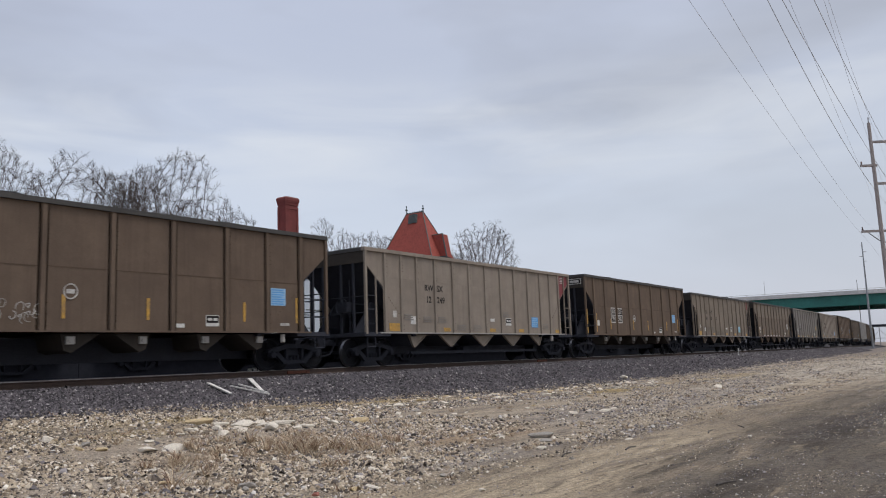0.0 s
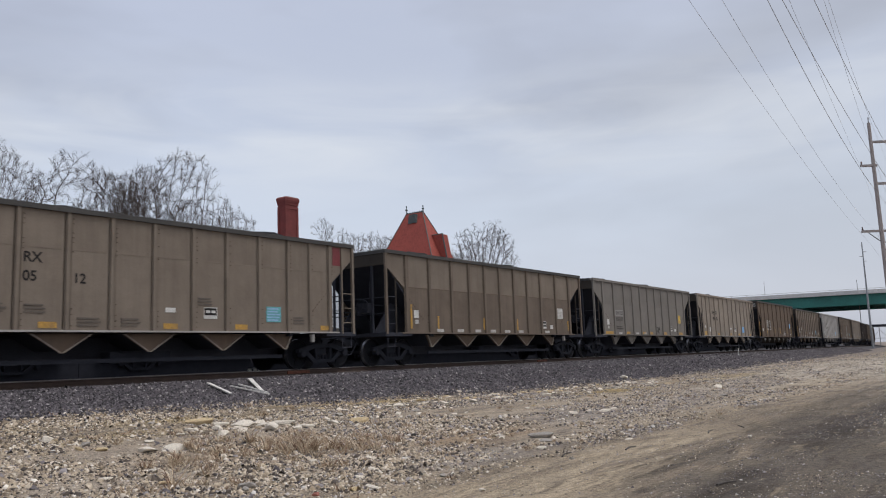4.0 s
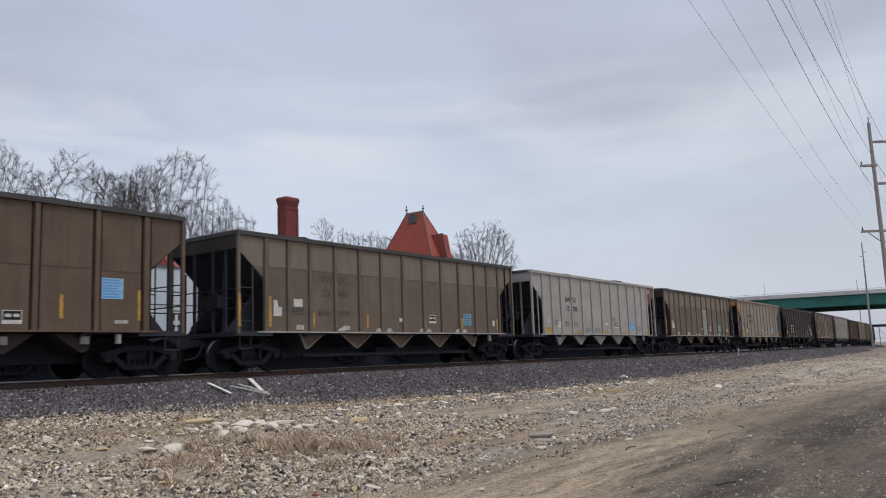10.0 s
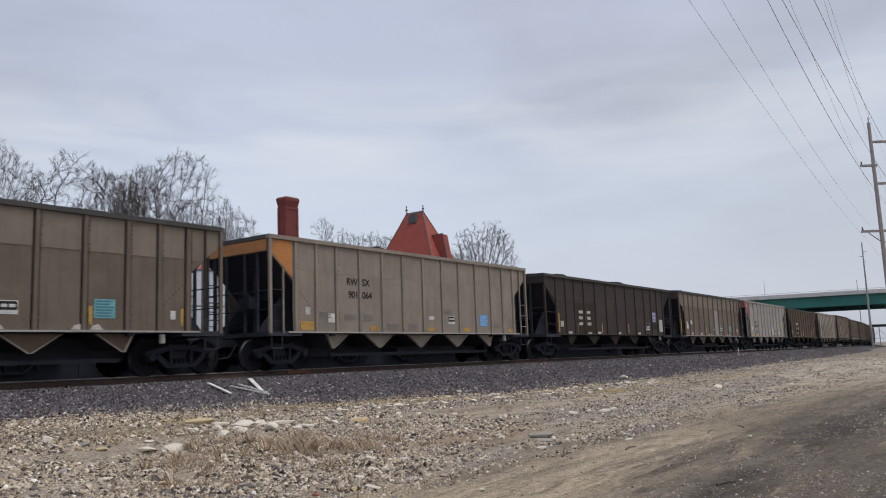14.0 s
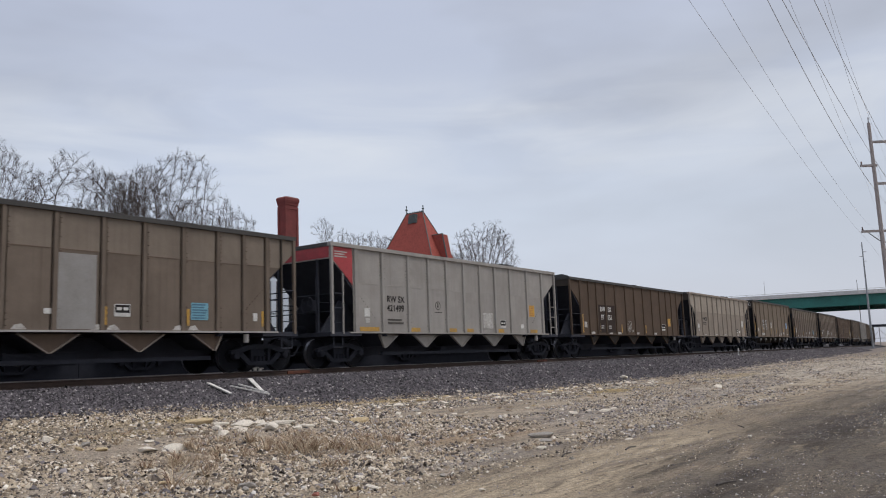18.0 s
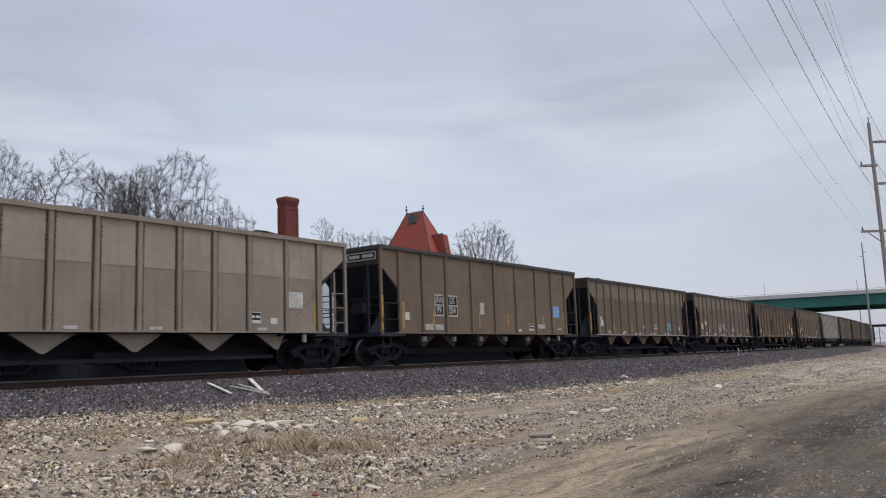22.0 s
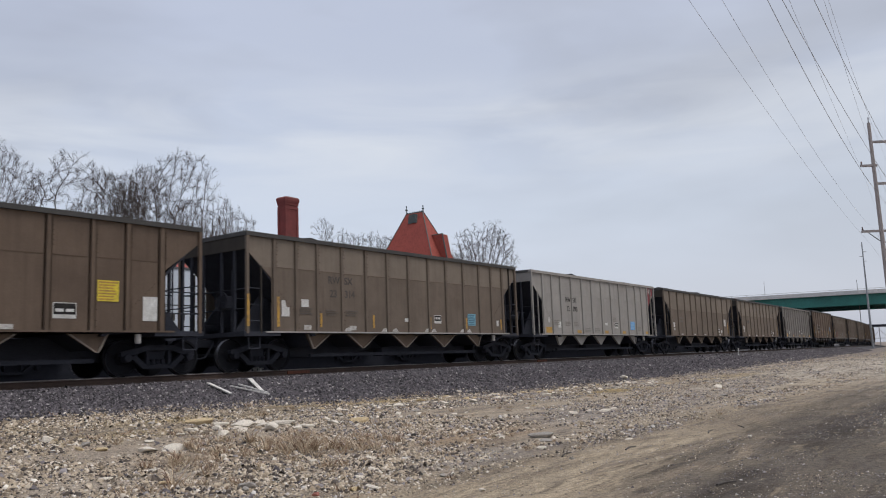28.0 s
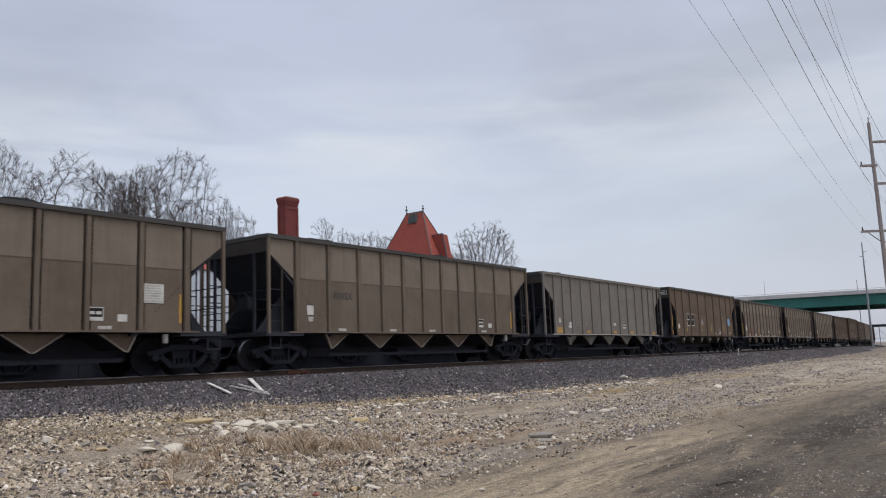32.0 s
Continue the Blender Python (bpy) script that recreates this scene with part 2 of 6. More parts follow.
def spot(nt, co, warp, x, y, rx, ry, soft=0.5):
    """A stain with a ragged edge: 1 inside, 0 outside."""
    sub = nt.nodes.new("ShaderNodeMapping")
    sub.vector_type = "POINT"
    sub.inputs["Location"].default_value = (-x / rx, -y / ry, 0)
    sub.inputs["Scale"].default_value = (1 / rx, 1 / ry, 0)
    nt.links.new(co, sub.inputs["Vector"])
    ln = nt.nodes.new("ShaderNodeVectorMath")
    ln.operation = "LENGTH"
    nt.links.new(sub.outputs[0], ln.inputs[0])
    d = maths(nt, "ADD", ln.outputs["Value"], warp)
    return maths(nt, "DIVIDE", maths(nt, "SUBTRACT", 1.0 + soft, d), 2 * soft, True)


def ground_material():
    m, nt, b, co = base("gravelly dirt", 0.95, 0.0, 0.2)
    sep = nt.nodes.new("ShaderNodeSeparateXYZ")
    nt.links.new(co, sep.inputs[0])
    rag = maths(nt, "MULTIPLY", maths(nt, "SUBTRACT", noise_node(nt, co, 0.9, 6, 0.72), 0.5), 2.6)
    wob = noise_node(nt, co, 0.25, 4, 0.6, (0.6, 1, 1))
    y = maths(nt, "ADD", sep.outputs[1], maths(nt, "MULTIPLY", maths(nt, "SUBTRACT", wob, 0.5), 3.0))
    # across the road: grey grit, dirt, stony strip, foot of the ballast
    bands = ramp(nt, [(0.00, (0.170, 0.143, 0.116)), (0.10, (0.150, 0.124, 0.097)), (0.20, (0.225, 0.183, 0.138)), (0.30, (0.345, 0.275, 0.195)), (0.38, (0.40, 0.335, 0.26)),
                      (0.50, (0.41, 0.34, 0.27)), (0.62, (0.35, 0.285, 0.21)), (0.72, (0.345, 0.27, 0.18)), (0.80, (0.26, 0.22, 0.19))])
    nt.links.new(maths(nt, "DIVIDE", y, 20.0), bands.inputs[0])
    c = bands.outputs[0]
    beige, tan, dark, slate, moss, straw = (0.53, 0.455, 0.365), (0.48, 0.385, 0.270), (0.062, 0.051, 0.042), (0.275, 0.255, 0.255), (0.40, 0.285, 0.10), (0.32, 0.222, 0.135)
    for x0, y0, rx, ry, col, amount in ((62, 6, 24, 8.5, beige, 0.95), (46, 9.0, 14, 2.6, beige, 0.9), (8.6, 4.9, 3.4, 1.0, tan, 1.0), (12.2, 5.0, 3.4, 0.8, tan, 0.9), (7.2, 5.9, 1.6, 0.6, tan, 0.7), (31, 7.2, 9, 1.3, tan, 0.6),
                                        (18, 10.2, 6, 0.7, tan, 0.5), (13, 10.6, 2.6, 0.5, tan, 0.5), (26, 11.4, 6, 0.5, tan, 0.5), (24, 8.6, 6.5, 0.9, slate, 0.4), (15.8, 9.2, 3.5, 0.9, slate, 0.2), (10.2, 7.0, 1.3, 0.6, slate, 0.45), (12.4, 8.5, 2.2, 0.8, straw, 0.8), (8.6, 9.6, 1.9, 0.8, straw, 0.7),
                                        (27.4, 12.4, 3.4, 0.6, moss, 0.7), (16.2, 14.2, 2.6, 0.55, moss, 0.7), (9.4, 13.2, 2.0, 0.5, moss, 0.5), (7.0, 11.8, 1.4, 0.35, moss, 0.5), (40, 12.6, 5, 0.8, moss, 0.5),
                                        (16.2, 3.1, 3.0, 0.6, dark, 1.0), (15.6, 6.5, 1.8, 0.3, dark, 0.4), (12.6, 4.2, 1.6, 0.2, dark, 0.35), (9.6, 3.0, 1.0, 0.3, dark, 0.95), (20.0, 3.0, 4.5, 0.5, dark, 0.95), (25, 4.6, 5, 0.35, dark, 0.4), (17.5, 4.2, 3.5, 0.5, dark, 0.5), (8.4, 2.6, 1.2, 0.25, dark, 0.4), (11.3, 4.1, 2.6, 0.22, dark, 0.45), (9.8, 5.4, 1.8, 0.12, dark, 0.35), (12.9, 4.7, 1.9, 0.12, dark, 0.4), (13.5, 6.2, 2.2, 0.25, dark, 0.45), (9.2, 6.2, 1.6, 0.2, dark, 0.35)):
        c = mix(nt, maths(nt, "MULTIPLY", spot(nt, co, rag, x0, y0, rx, ry), amount), c, col)
    streak = ramp(nt, [(0.50, (0, 0, 0)), (0.62, (1, 1, 1))])
    nt.links.new(noise_node(nt, co, 1.1, 7, 0.75, (0.28, 1.5, 1), 0.4), streak.inputs[0])
    c = mix(nt, maths(nt, "MULTIPLY", streak.outputs[0], 0.6), c, (0.12, 0.10, 0.086))
    rut = ramp(nt, [(0.50, (0, 0, 0)), (0.60, (1, 1, 1))])
    nt.links.new(noise_node(nt, co, 1.5, 8, 0.78, (0.30, 2.4, 1), 0.7), rut.inputs[0])
    lane = ramp(nt, [(0.20, (1, 1, 1)), (0.36, (0, 0, 0))])
    nt.links.new(maths(nt, "DIVIDE", y, 20.0), lane.inputs[0])
    c = mix(nt, maths(nt, "MULTIPLY", maths(nt, "MULTIPLY", rut.outputs[0], lane.outputs[0]), 0.8), c, (0.084, 0.067, 0.051))
    worn_ = ramp(nt, [(0.36, (1, 1, 1)), (0.45, (0, 0, 0))])
    nt.links.new(noise_node(nt, co, 1.2, 8, 0.75, (0.28, 1.9, 1), 0.6), worn_.inputs[0])
    c = mix(nt, maths(nt, "MULTIPLY", maths(nt, "MULTIPLY", worn_.outputs[0], lane.outputs[0]), 0.6), c, (0.40, 0.315, 0.215))
    dust = ramp(nt, [(0.46, (0, 0, 0)), (0.64, (1, 1, 1))])
    nt.links.new(noise_node(nt, co, 1.6, 6, 0.75, (0.5, 1.2, 1)), dust.inputs[0])
    c = mix(nt, maths(nt, "MULTIPLY", dust.outputs[0], 0.35), c, (0.19, 0.165, 0.14))
    grit = nt.nodes.new("ShaderNodeTexVoronoi")
    grit.inputs["Scale"].default_value = 34
    nt.links.new(co, grit.inputs["Vector"])
    g = ramp(nt, [(0.0, (0.62, 0.61, 0.6)), (0.5, (0.98, 0.98, 0.98)), (1.0, (1.5, 1.48, 1.42))])
    bw = nt.nodes.new("ShaderNodeRGBToBW")
    nt.links.new(grit.outputs["Color"], bw.inputs[0])
    nt.links.new(bw.outputs[0], g.inputs[0])
    c = mix(nt, 0.7, c, g.outputs[0], "MULTIPLY")
    sp = ramp(nt, [(0.3, (0.58, 0.57, 0.56)), (0.7, (1.36, 1.36, 1.36))])
    nt.links.new(noise_node(nt, co, 11, 8, 0.85), sp.inputs[0])
    c = mix(nt, 1.0, c, sp.outputs[0], "MULTIPLY")
    nt.links.new(c, b.inputs["Base Color"])
    bump(nt, b, maths(nt, "ADD", noise_node(nt, co, 14, 6, 0.8), maths(nt, "MULTIPLY", grit.outputs["Distance"], 0.8)), 0.8, 0.04)
    return m


def stones_material(name, stops, rough=0.85):
    """Each stone its own shade."""
    m, nt, b, co = base(name, rough, 0.0, 0.3)
    geo = nt.nodes.new("ShaderNodeNewGeometry")
    r = ramp(nt, stops)
    nt.links.new(geo.outputs["Random Per Island"], r.inputs[0])
    s = ramp(nt, [(0.3, (0.75, 0.75, 0.75)), (0.7, (1.2, 1.2, 1.2))])
    nt.links.new(noise_node(nt, co, 30, 4, 0.6), s.inputs[0])
    nt.links.new(mix(nt, 1.0, r.outputs[0], s.outputs[0], "MULTIPLY"), b.inputs["Base Color"])
    return m


GROUND = ground_material()
BALLAST_BED = worn("ballast bed", (0.075, 0.068, 0.074), (0.035, 0.032, 0.035), 0.95, 0, 2, 18, 1.0)
BALLAST = stones_material("crushed ballast stone", [(0.0, (0.026, 0.024, 0.026)), (0.45, (0.080, 0.070, 0.076)), (0.88, (0.140, 0.124, 0.133)), (0.97, (0.23, 0.208, 0.21)), (1.0, (0.44, 0.41, 0.39))])
GRAVEL = stones_material("mixed limestone gravel", [(0.0, (0.04, 0.033, 0.031)), (0.25, (0.125, 0.098, 0.078)), (0.5, (0.36, 0.28, 0.19)), (0.8, (0.54, 0.445, 0.33)), (0.94, (0.64, 0.56, 0.46)), (1.0, (0.78, 0.72, 0.63))])
SPILL = stones_material("spilled grey stone", [(0.0, (0.045, 0.040, 0.044)), (0.4, (0.185, 0.162, 0.165)), (0.8, (0.36, 0.325, 0.315)), (1.0, (0.62, 0.58, 0.54))])
BOULDER = worn("pale limestone", (0.78, 0.70, 0.59), (0.52, 0.45, 0.36), 0.9, 0, 5, 40, 0.6, amount=0.4)
SANDSTONE = worn("yellow sandstone", (0.66, 0.51, 0.30), (0.42, 0.31, 0.18), 0.9, 0, 5, 40, 0.6)
GREYSTONE = worn("grey fieldstone", (0.38, 0.345, 0.30), (0.24, 0.215, 0.185), 0.9, 0, 5, 40, 0.6)


def build_ground():
    xs = [-2600, -1200, -600, -300, -150, -80, -40, -20, -10] + [-6 + 0.5 * i for i in range(132)] + [60 + 2.5 * i for i in range(37)] + [155 + 12 * i for i in range(15)] + [360, 420, 500, 650, 900, 1300, 2000, 2900]
    ns = [-2600, -1200, -600, -300, -150, -80, -40, -20, -12, -8, -5.5, -4.2, -3.4, -2.6, -1.9, -1.0, 0.0, 1.0, 1.9, 2.3, 2.7, 3.1, 3.5, 3.9, 4.2] + [4.2 + 0.45 * i for i in range(1, 42)] + [25, 30, 40, 60, 100, 200, 400, 800, 1500, 2600]
    verts = [(x, bed_y(x) - n, ground_z(x, bed_y(x) - n)) for x in xs for n in ns]
    w = len(ns)
    faces = [(i * w + j, (i + 1) * w + j, (i + 1) * w + j + 1, i * w + j + 1) for i in range(len(xs) - 1) for j in range(w - 1)]
    me = bpy.data.meshes.new("ground")
    me.from_pydata(verts, [], faces)
    me.materials.append(GROUND)
    me.materials.append(BALLAST_BED)
    for p in me.polygons:
        j = p.index % (w - 1)
        p.use_smooth = True
        # behind the track the dark bed stands in for shade seen under the train
        if -12 <= ns[j] < (3.9 if xs[p.index // (w - 1)] < 70 else 3.5):
            p.material_index = 1
    me.flip_normals() if me.polygons[0].normal.z < 0 else None
    tagged(new("ground", me), "gravelly tan dirt ground with dark wheel ruts beside the track", "ground", kind="structure")


def stone_field(name, places, mat, label, category, flat=0.7):
    """Loose stones, each a rough little lump: places are rows of x, y, z, size."""
    k = len(places)
    rng = np.random.default_rng(7 + k)
    octa = np.array([(1, 0, -0.5), (0, 1, -0.5), (-1, 0, -0.5), (0, -1, -0.5), (0.45, 0.1, 0.85), (-0.45, -0.1, 0.8)], float)
    tri = np.array([(0, 1, 4), (1, 5, 4), (1, 2, 5), (2, 3, 5), (3, 4, 5), (3, 0, 4)])
    p = np.asarray(places)
    v = octa[None] * (0.6 + 0.8 * rng.random((k, 6, 1))) + rng.normal(0, 0.16, (k, 6, 3))
    a = rng.random(k) * 6.283
    tilt = rng.normal(0, 0.5, k)
    x, y, z = v[:, :, 0], v[:, :, 1], v[:, :, 2] * flat
    x, z = x * np.cos(tilt)[:, None] - z * np.sin(tilt)[:, None], x * np.sin(tilt)[:, None] + z * np.cos(tilt)[:, None]
    x, y = x * np.cos(a)[:, None] - y * np.sin(a)[:, None], x * np.sin(a)[:, None] + y * np.cos(a)[:, None]
    v = np.stack([x, y, z], 2) * p[:, None, 3:4] + p[:, None, :3]
    f = (tri[None] + 6 * np.arange(k)[:, None, None]).reshape(-1, 3)
    me = bpy.data.meshes.new(name)
    me.vertices.add(6 * k)
    me.vertices.foreach_set("co", v.ravel())
    me.loops.add(f.size)
    me.loops.foreach_set("vertex_index", f.ravel().astype(np.int32))
    me.polygons.add(len(f))
    me.polygons.foreach_set("loop_start", np.arange(0, f.size, 3, dtype=np.int32))
    me.update(calc_edges=True)
    me.materials.append(mat)
    return tagged(new(name, me), label, category, kind="stuff")


def build_stones():
    rng = random.Random(3)
    rows = []
    while len(rows) < 95000:
        x = 5 + 125 * rng.random() ** 2.0
        n = rng.choice([1, 1, 1, 1, 0]) * rng.uniform(1.0, 4.3) or rng.uniform(-3.5, 1.3)
        if n > 3.4 and rng.random() < (n - 3.4):
            continue
        y = line_y(x) - n
        rows.append((x, y, ground_z(x, y) + 0.008, rng.uniform(0.018, 0.044) * (1 + x / 90)))
    stone_field("ballast", rows, BALLAST, "grey-violet crushed stone ballast banked along the track", "ballast")
    rows, grey_ = [], []
    while len(rows) + len(grey_) < 200000:
        x = 3.5 + 96 * rng.random() ** 2.5
        y = rng.uniform(-1, 15.6 + max(0.0, line_y(x) - MID))
        if y > x * 2.3 or y < x * 0.02 - 0.5:
            continue
        d = noise.noise((x * 0.22, y * 0.6, 9.0)) + 0.6 * noise.noise((x * 0.7, y * 1.6, 2.0)) + 0.3 * noise.noise((x * 2.2, y * 3.0, 4.0))
        keep = table(y, [(0.0, 0.9), (2.4, 0.8), (3.6, 0.25), (5.5, 0.16), (6.6, 0.55), (8.0, 0.8), (11.0, 0.85), (14, 0.6)])
        far = table(x, [(26, 1.0), (44, 0.4), (70, 0.12)]) if y < 13 else 1.0
        if y < 5:
            keep *= table(x, [(3.5, 0.08), (7.5, 1.0)])
        if rng.random() > keep * far * (0.66 + table(x, [(8, 0.95), (13, 1.6), (60, 1.7)]) * d):
            continue
        s = min(0.042, 0.0078 * math.exp(abs(rng.gauss(0, 0.6)))) * (1 + x / 95)
        if 6.5 < y and x < 16:
            s *= 1.22
        elif y < 6:
            s *= 0.46
        p = (x, y, ground_z(x, y) + s * 0.2, s)
        band = table(x, [(7, 0.12), (14, 0.28), (20, 0.45), (60, 0.5)]) * (0.75 + 1.2 * noise.noise((x * 0.25, y * 0.7, 31.0)))
        if y < 6:
            band = 0.55
        (grey_ if rng.random() < band else rows).append(p)
    for i in range(14000):
        x, y = rng.gauss(2, 9), rng.gauss(-3, 7)
        if (x < 5 or y < -0.5) and y < 12:
            s = 0.0055 * math.exp(abs(rng.gauss(0, 0.6)))
            (grey_ if rng.random() < 0.55 else rows).append((x, y, ground_z(x, y) + s * 0.2, s))
    stone_field("gravel", rows, GRAVEL, "loose pale limestone gravel strewn over dirt", "gravel", 0.6)
    stone_field("grit", grey_, SPILL, "grey-violet crushed stone spilled over tan dirt", "gravel", 0.6)


build_ground()
build_stones()


# ---- track ----
def swept(profile, xs, off, z, falls=True):
    """A profile (across, up) swept along the track at that distance from its middle."""
    s, n = Shape(), len(profile)
    vs = []
    for x in xs:
        t = line_turn(x)
        for a, h in profile:
            o = off + a
            vs.append((x - math.sin(t) * o, line_y(x) + math.cos(t) * o, z + h - (line_fall(x) if falls else 0.0)))
    fs = [(i * n + j, (i + 1) * n + j, (i + 1) * n + (j + 1) % n, i * n + (j + 1) % n) for i in range(len(xs) - 1) for j in range(n)]
    return s.add(vs, fs + [tuple(range(n)), tuple(range(len(vs) - 1, len(vs) - n - 1, -1))])


def build_track():
    track = tagged(new("railway_track"), "single railway track on dark timber sleepers in ballast", "railway track", kind="structure")
    xs = [-120, -60, -20] + [0 + 4 * i for i in range(80)]
    web = [(-0.07, -0.17), (0.07, -0.17), (0.07, -0.155), (0.012, -0.13), (0.012, -0.05), (0.035, -0.035), (0.035, -0.012), (-0.035, -0.012), (-0.035, -0.035), (-0.012, -0.05), (-0.012, -0.13), (-0.07, -0.155)]
    for off in (-0.753, 0.753):
        rail = part("rail", swept(web, xs, off, RAIL), RUST, track, "rust-brown steel rail")
        part("running_surface", swept([(-0.035, -0.012), (0.035, -0.012), (0.03, 0.0), (-0.03, 0.0)], xs, off, RAIL), RAILTOP, rail, "polished rail head")
    tie = Shape().box(-0.115, 0.115, -1.3, 1.3, -0.20, 0.0).mesh("sleeper", TIE)
    for i in range(150):
        x = -4 + 0.52 * i
        ob = part("sleeper", tie, TIE, track)
        ob.matrix_basis = line_pose(x) @ pose(0, 0, -0.172, 0, 0, random.uniform(-1, 1))
    rest = Shape()
    for i in range(400):
        x = 74.0 + 0.52 * i
        y, z = line_y(x), RAIL - line_fall(x)
        rest.box(x - 0.115, x + 0.115, y - 1.3, y + 1.3, z - 0.37, z - 0.172)
    tagged(part("sleepers", rest, TIE, track), kind="stuff")
    joint = Shape().box(-0.45, 0.45, -0.05, -0.012, -0.125, -0.04)
    for i in range(4):
        joint.tube((-0.33 + 0.22 * i, -0.075, -0.085), (-0.33 + 0.22 * i, -0.04, -0.085), 0.02)
    for x in (17.2, 32.4):
        ob = part("joint_bar", joint, worn("rust-red joint steel", (0.16, 0.055, 0.03), (0.07, 0.035, 0.025), 0.85), track, "rust-red bolted joint bar")
        ob.matrix_basis = line_pose(x) @ pose(0, -0.753, 0)


build_track()


# ---- hopper cars ----
# kind: length over the end posts, ribs from the end post, top and seam over the rail
KINDS = {
    "P": (14.34, (1.06, 2.36, 3.80, 5.50, 7.17), 4.08, 2.53),
    "Q": (14.46, (1.04, 1.89, 2.77, 3.86, 4.99, 6.08, 7.23), 3.93, 2.95),
    "R": (14.60, (1.16, 2.49, 3.88, 5.06, 6.17, 7.30), 3.94, 2.68),
    "S": (15.87, (1.15, 2.10, 3.00, 4.06, 5.34, 6.68, 7.93), 3.85, 2.82),
}
NEAR, SHEET = -1.575, -1.50
ZB, SILL = 1.11, 1.05
AXLE = 0.457


def ribs_of(kind):
    L, half, zt, zs = KINDS[kind]
    return sorted({*half, *(round(L - r, 3) for r in half[:-1])})


def wheelset_mesh():
    s = Shape()
    s.lathe([(-1.02, 0.06), (-0.98, 0.075), (-0.8, 0.08), (0.8, 0.08), (0.98, 0.075), (1.02, 0.06)], 12)
    for d in (-1, 1):
        s.lathe([(0.70 * d, 0.10), (0.70 * d, 0.482), (0.735 * d, 0.478), (0.74 * d, AXLE), (0.835 * d, AXLE - 0.006), (0.835 * d, 0.395), (0.80 * d, 0.38), (0.775 * d, 0.17), (0.835 * d, 0.14), (0.835 * d, 0.05)], 32)
        # a wiped chalk streak shows the turning
        s.box(-0.03, 0.03, 0.80 * d - 0.012, 0.80 * d + 0.012, 0.2, 0.37)
    me = s.mesh("wheelset", WHEEL)
    me.materials.append(TREAD)
    for p in me.polygons:
        r = math.hypot(p.center.x, p.center.z)
        if r > 0.44 and abs(p.normal.y) < 0.5 and 0.735 < abs(p.center.y) < 0.84:
            p.material_index = 1
    return me


def bogie_meshes():
    bolster = Shape().box(-0.22, 0.22, -0.95, 0.95, 0.42, 0.66).box(-0.35, 0.35, -0.3, 0.3, 0.6, 0.74)
    frame_ = Shape()
    frame_.prism([(-1.06, 0.50), (-1.06, 0.60), (-0.36, 0.77), (0.36, 0.77), (1.06, 0.60), (1.06, 0.50), (0.7, 0.53), (0.34, 0.64), (-0.34, 0.64), (-0.7, 0.53)], -0.07, 0.07)
    frame_.prism([(-0.78, 0.46), (-0.66, 0.54), (-0.36, 0.29), (0.36, 0.29), (0.66, 0.54), (0.78, 0.46), (0.44, 0.18), (-0.44, 0.18)], -0.06, 0.06)
    for d in (-1, 1):
        frame_.prism([(0.26 * d, 0.26), (0.34 * d, 0.26), (0.36 * d, 0.68), (0.28 * d, 0.68)], -0.06, 0.06)
        frame_.lathe([(-0.13, 0.05), (-0.12, 0.10), (0.05, 0.12)], 12, "y", (0.889 * d, 0, AXLE))
    spring = Shape()
    for i in range(3):
        x = -0.14 + 0.14 * i
        spring.lathe([(0.29 + 0.012 * j, 0.062 if j % 2 else 0.05) for j in range(12)], 8, "z", (x, 0, 0))
    return bolster.mesh("bogie", IRON), frame_.mesh("side_frame", IRON), spring.mesh("spring_nest", IRON)


WHEELS = wheelset_mesh()
BOLSTER, SIDE_FRAME, SPRING = bogie_meshes()
TEMPLATE = {}


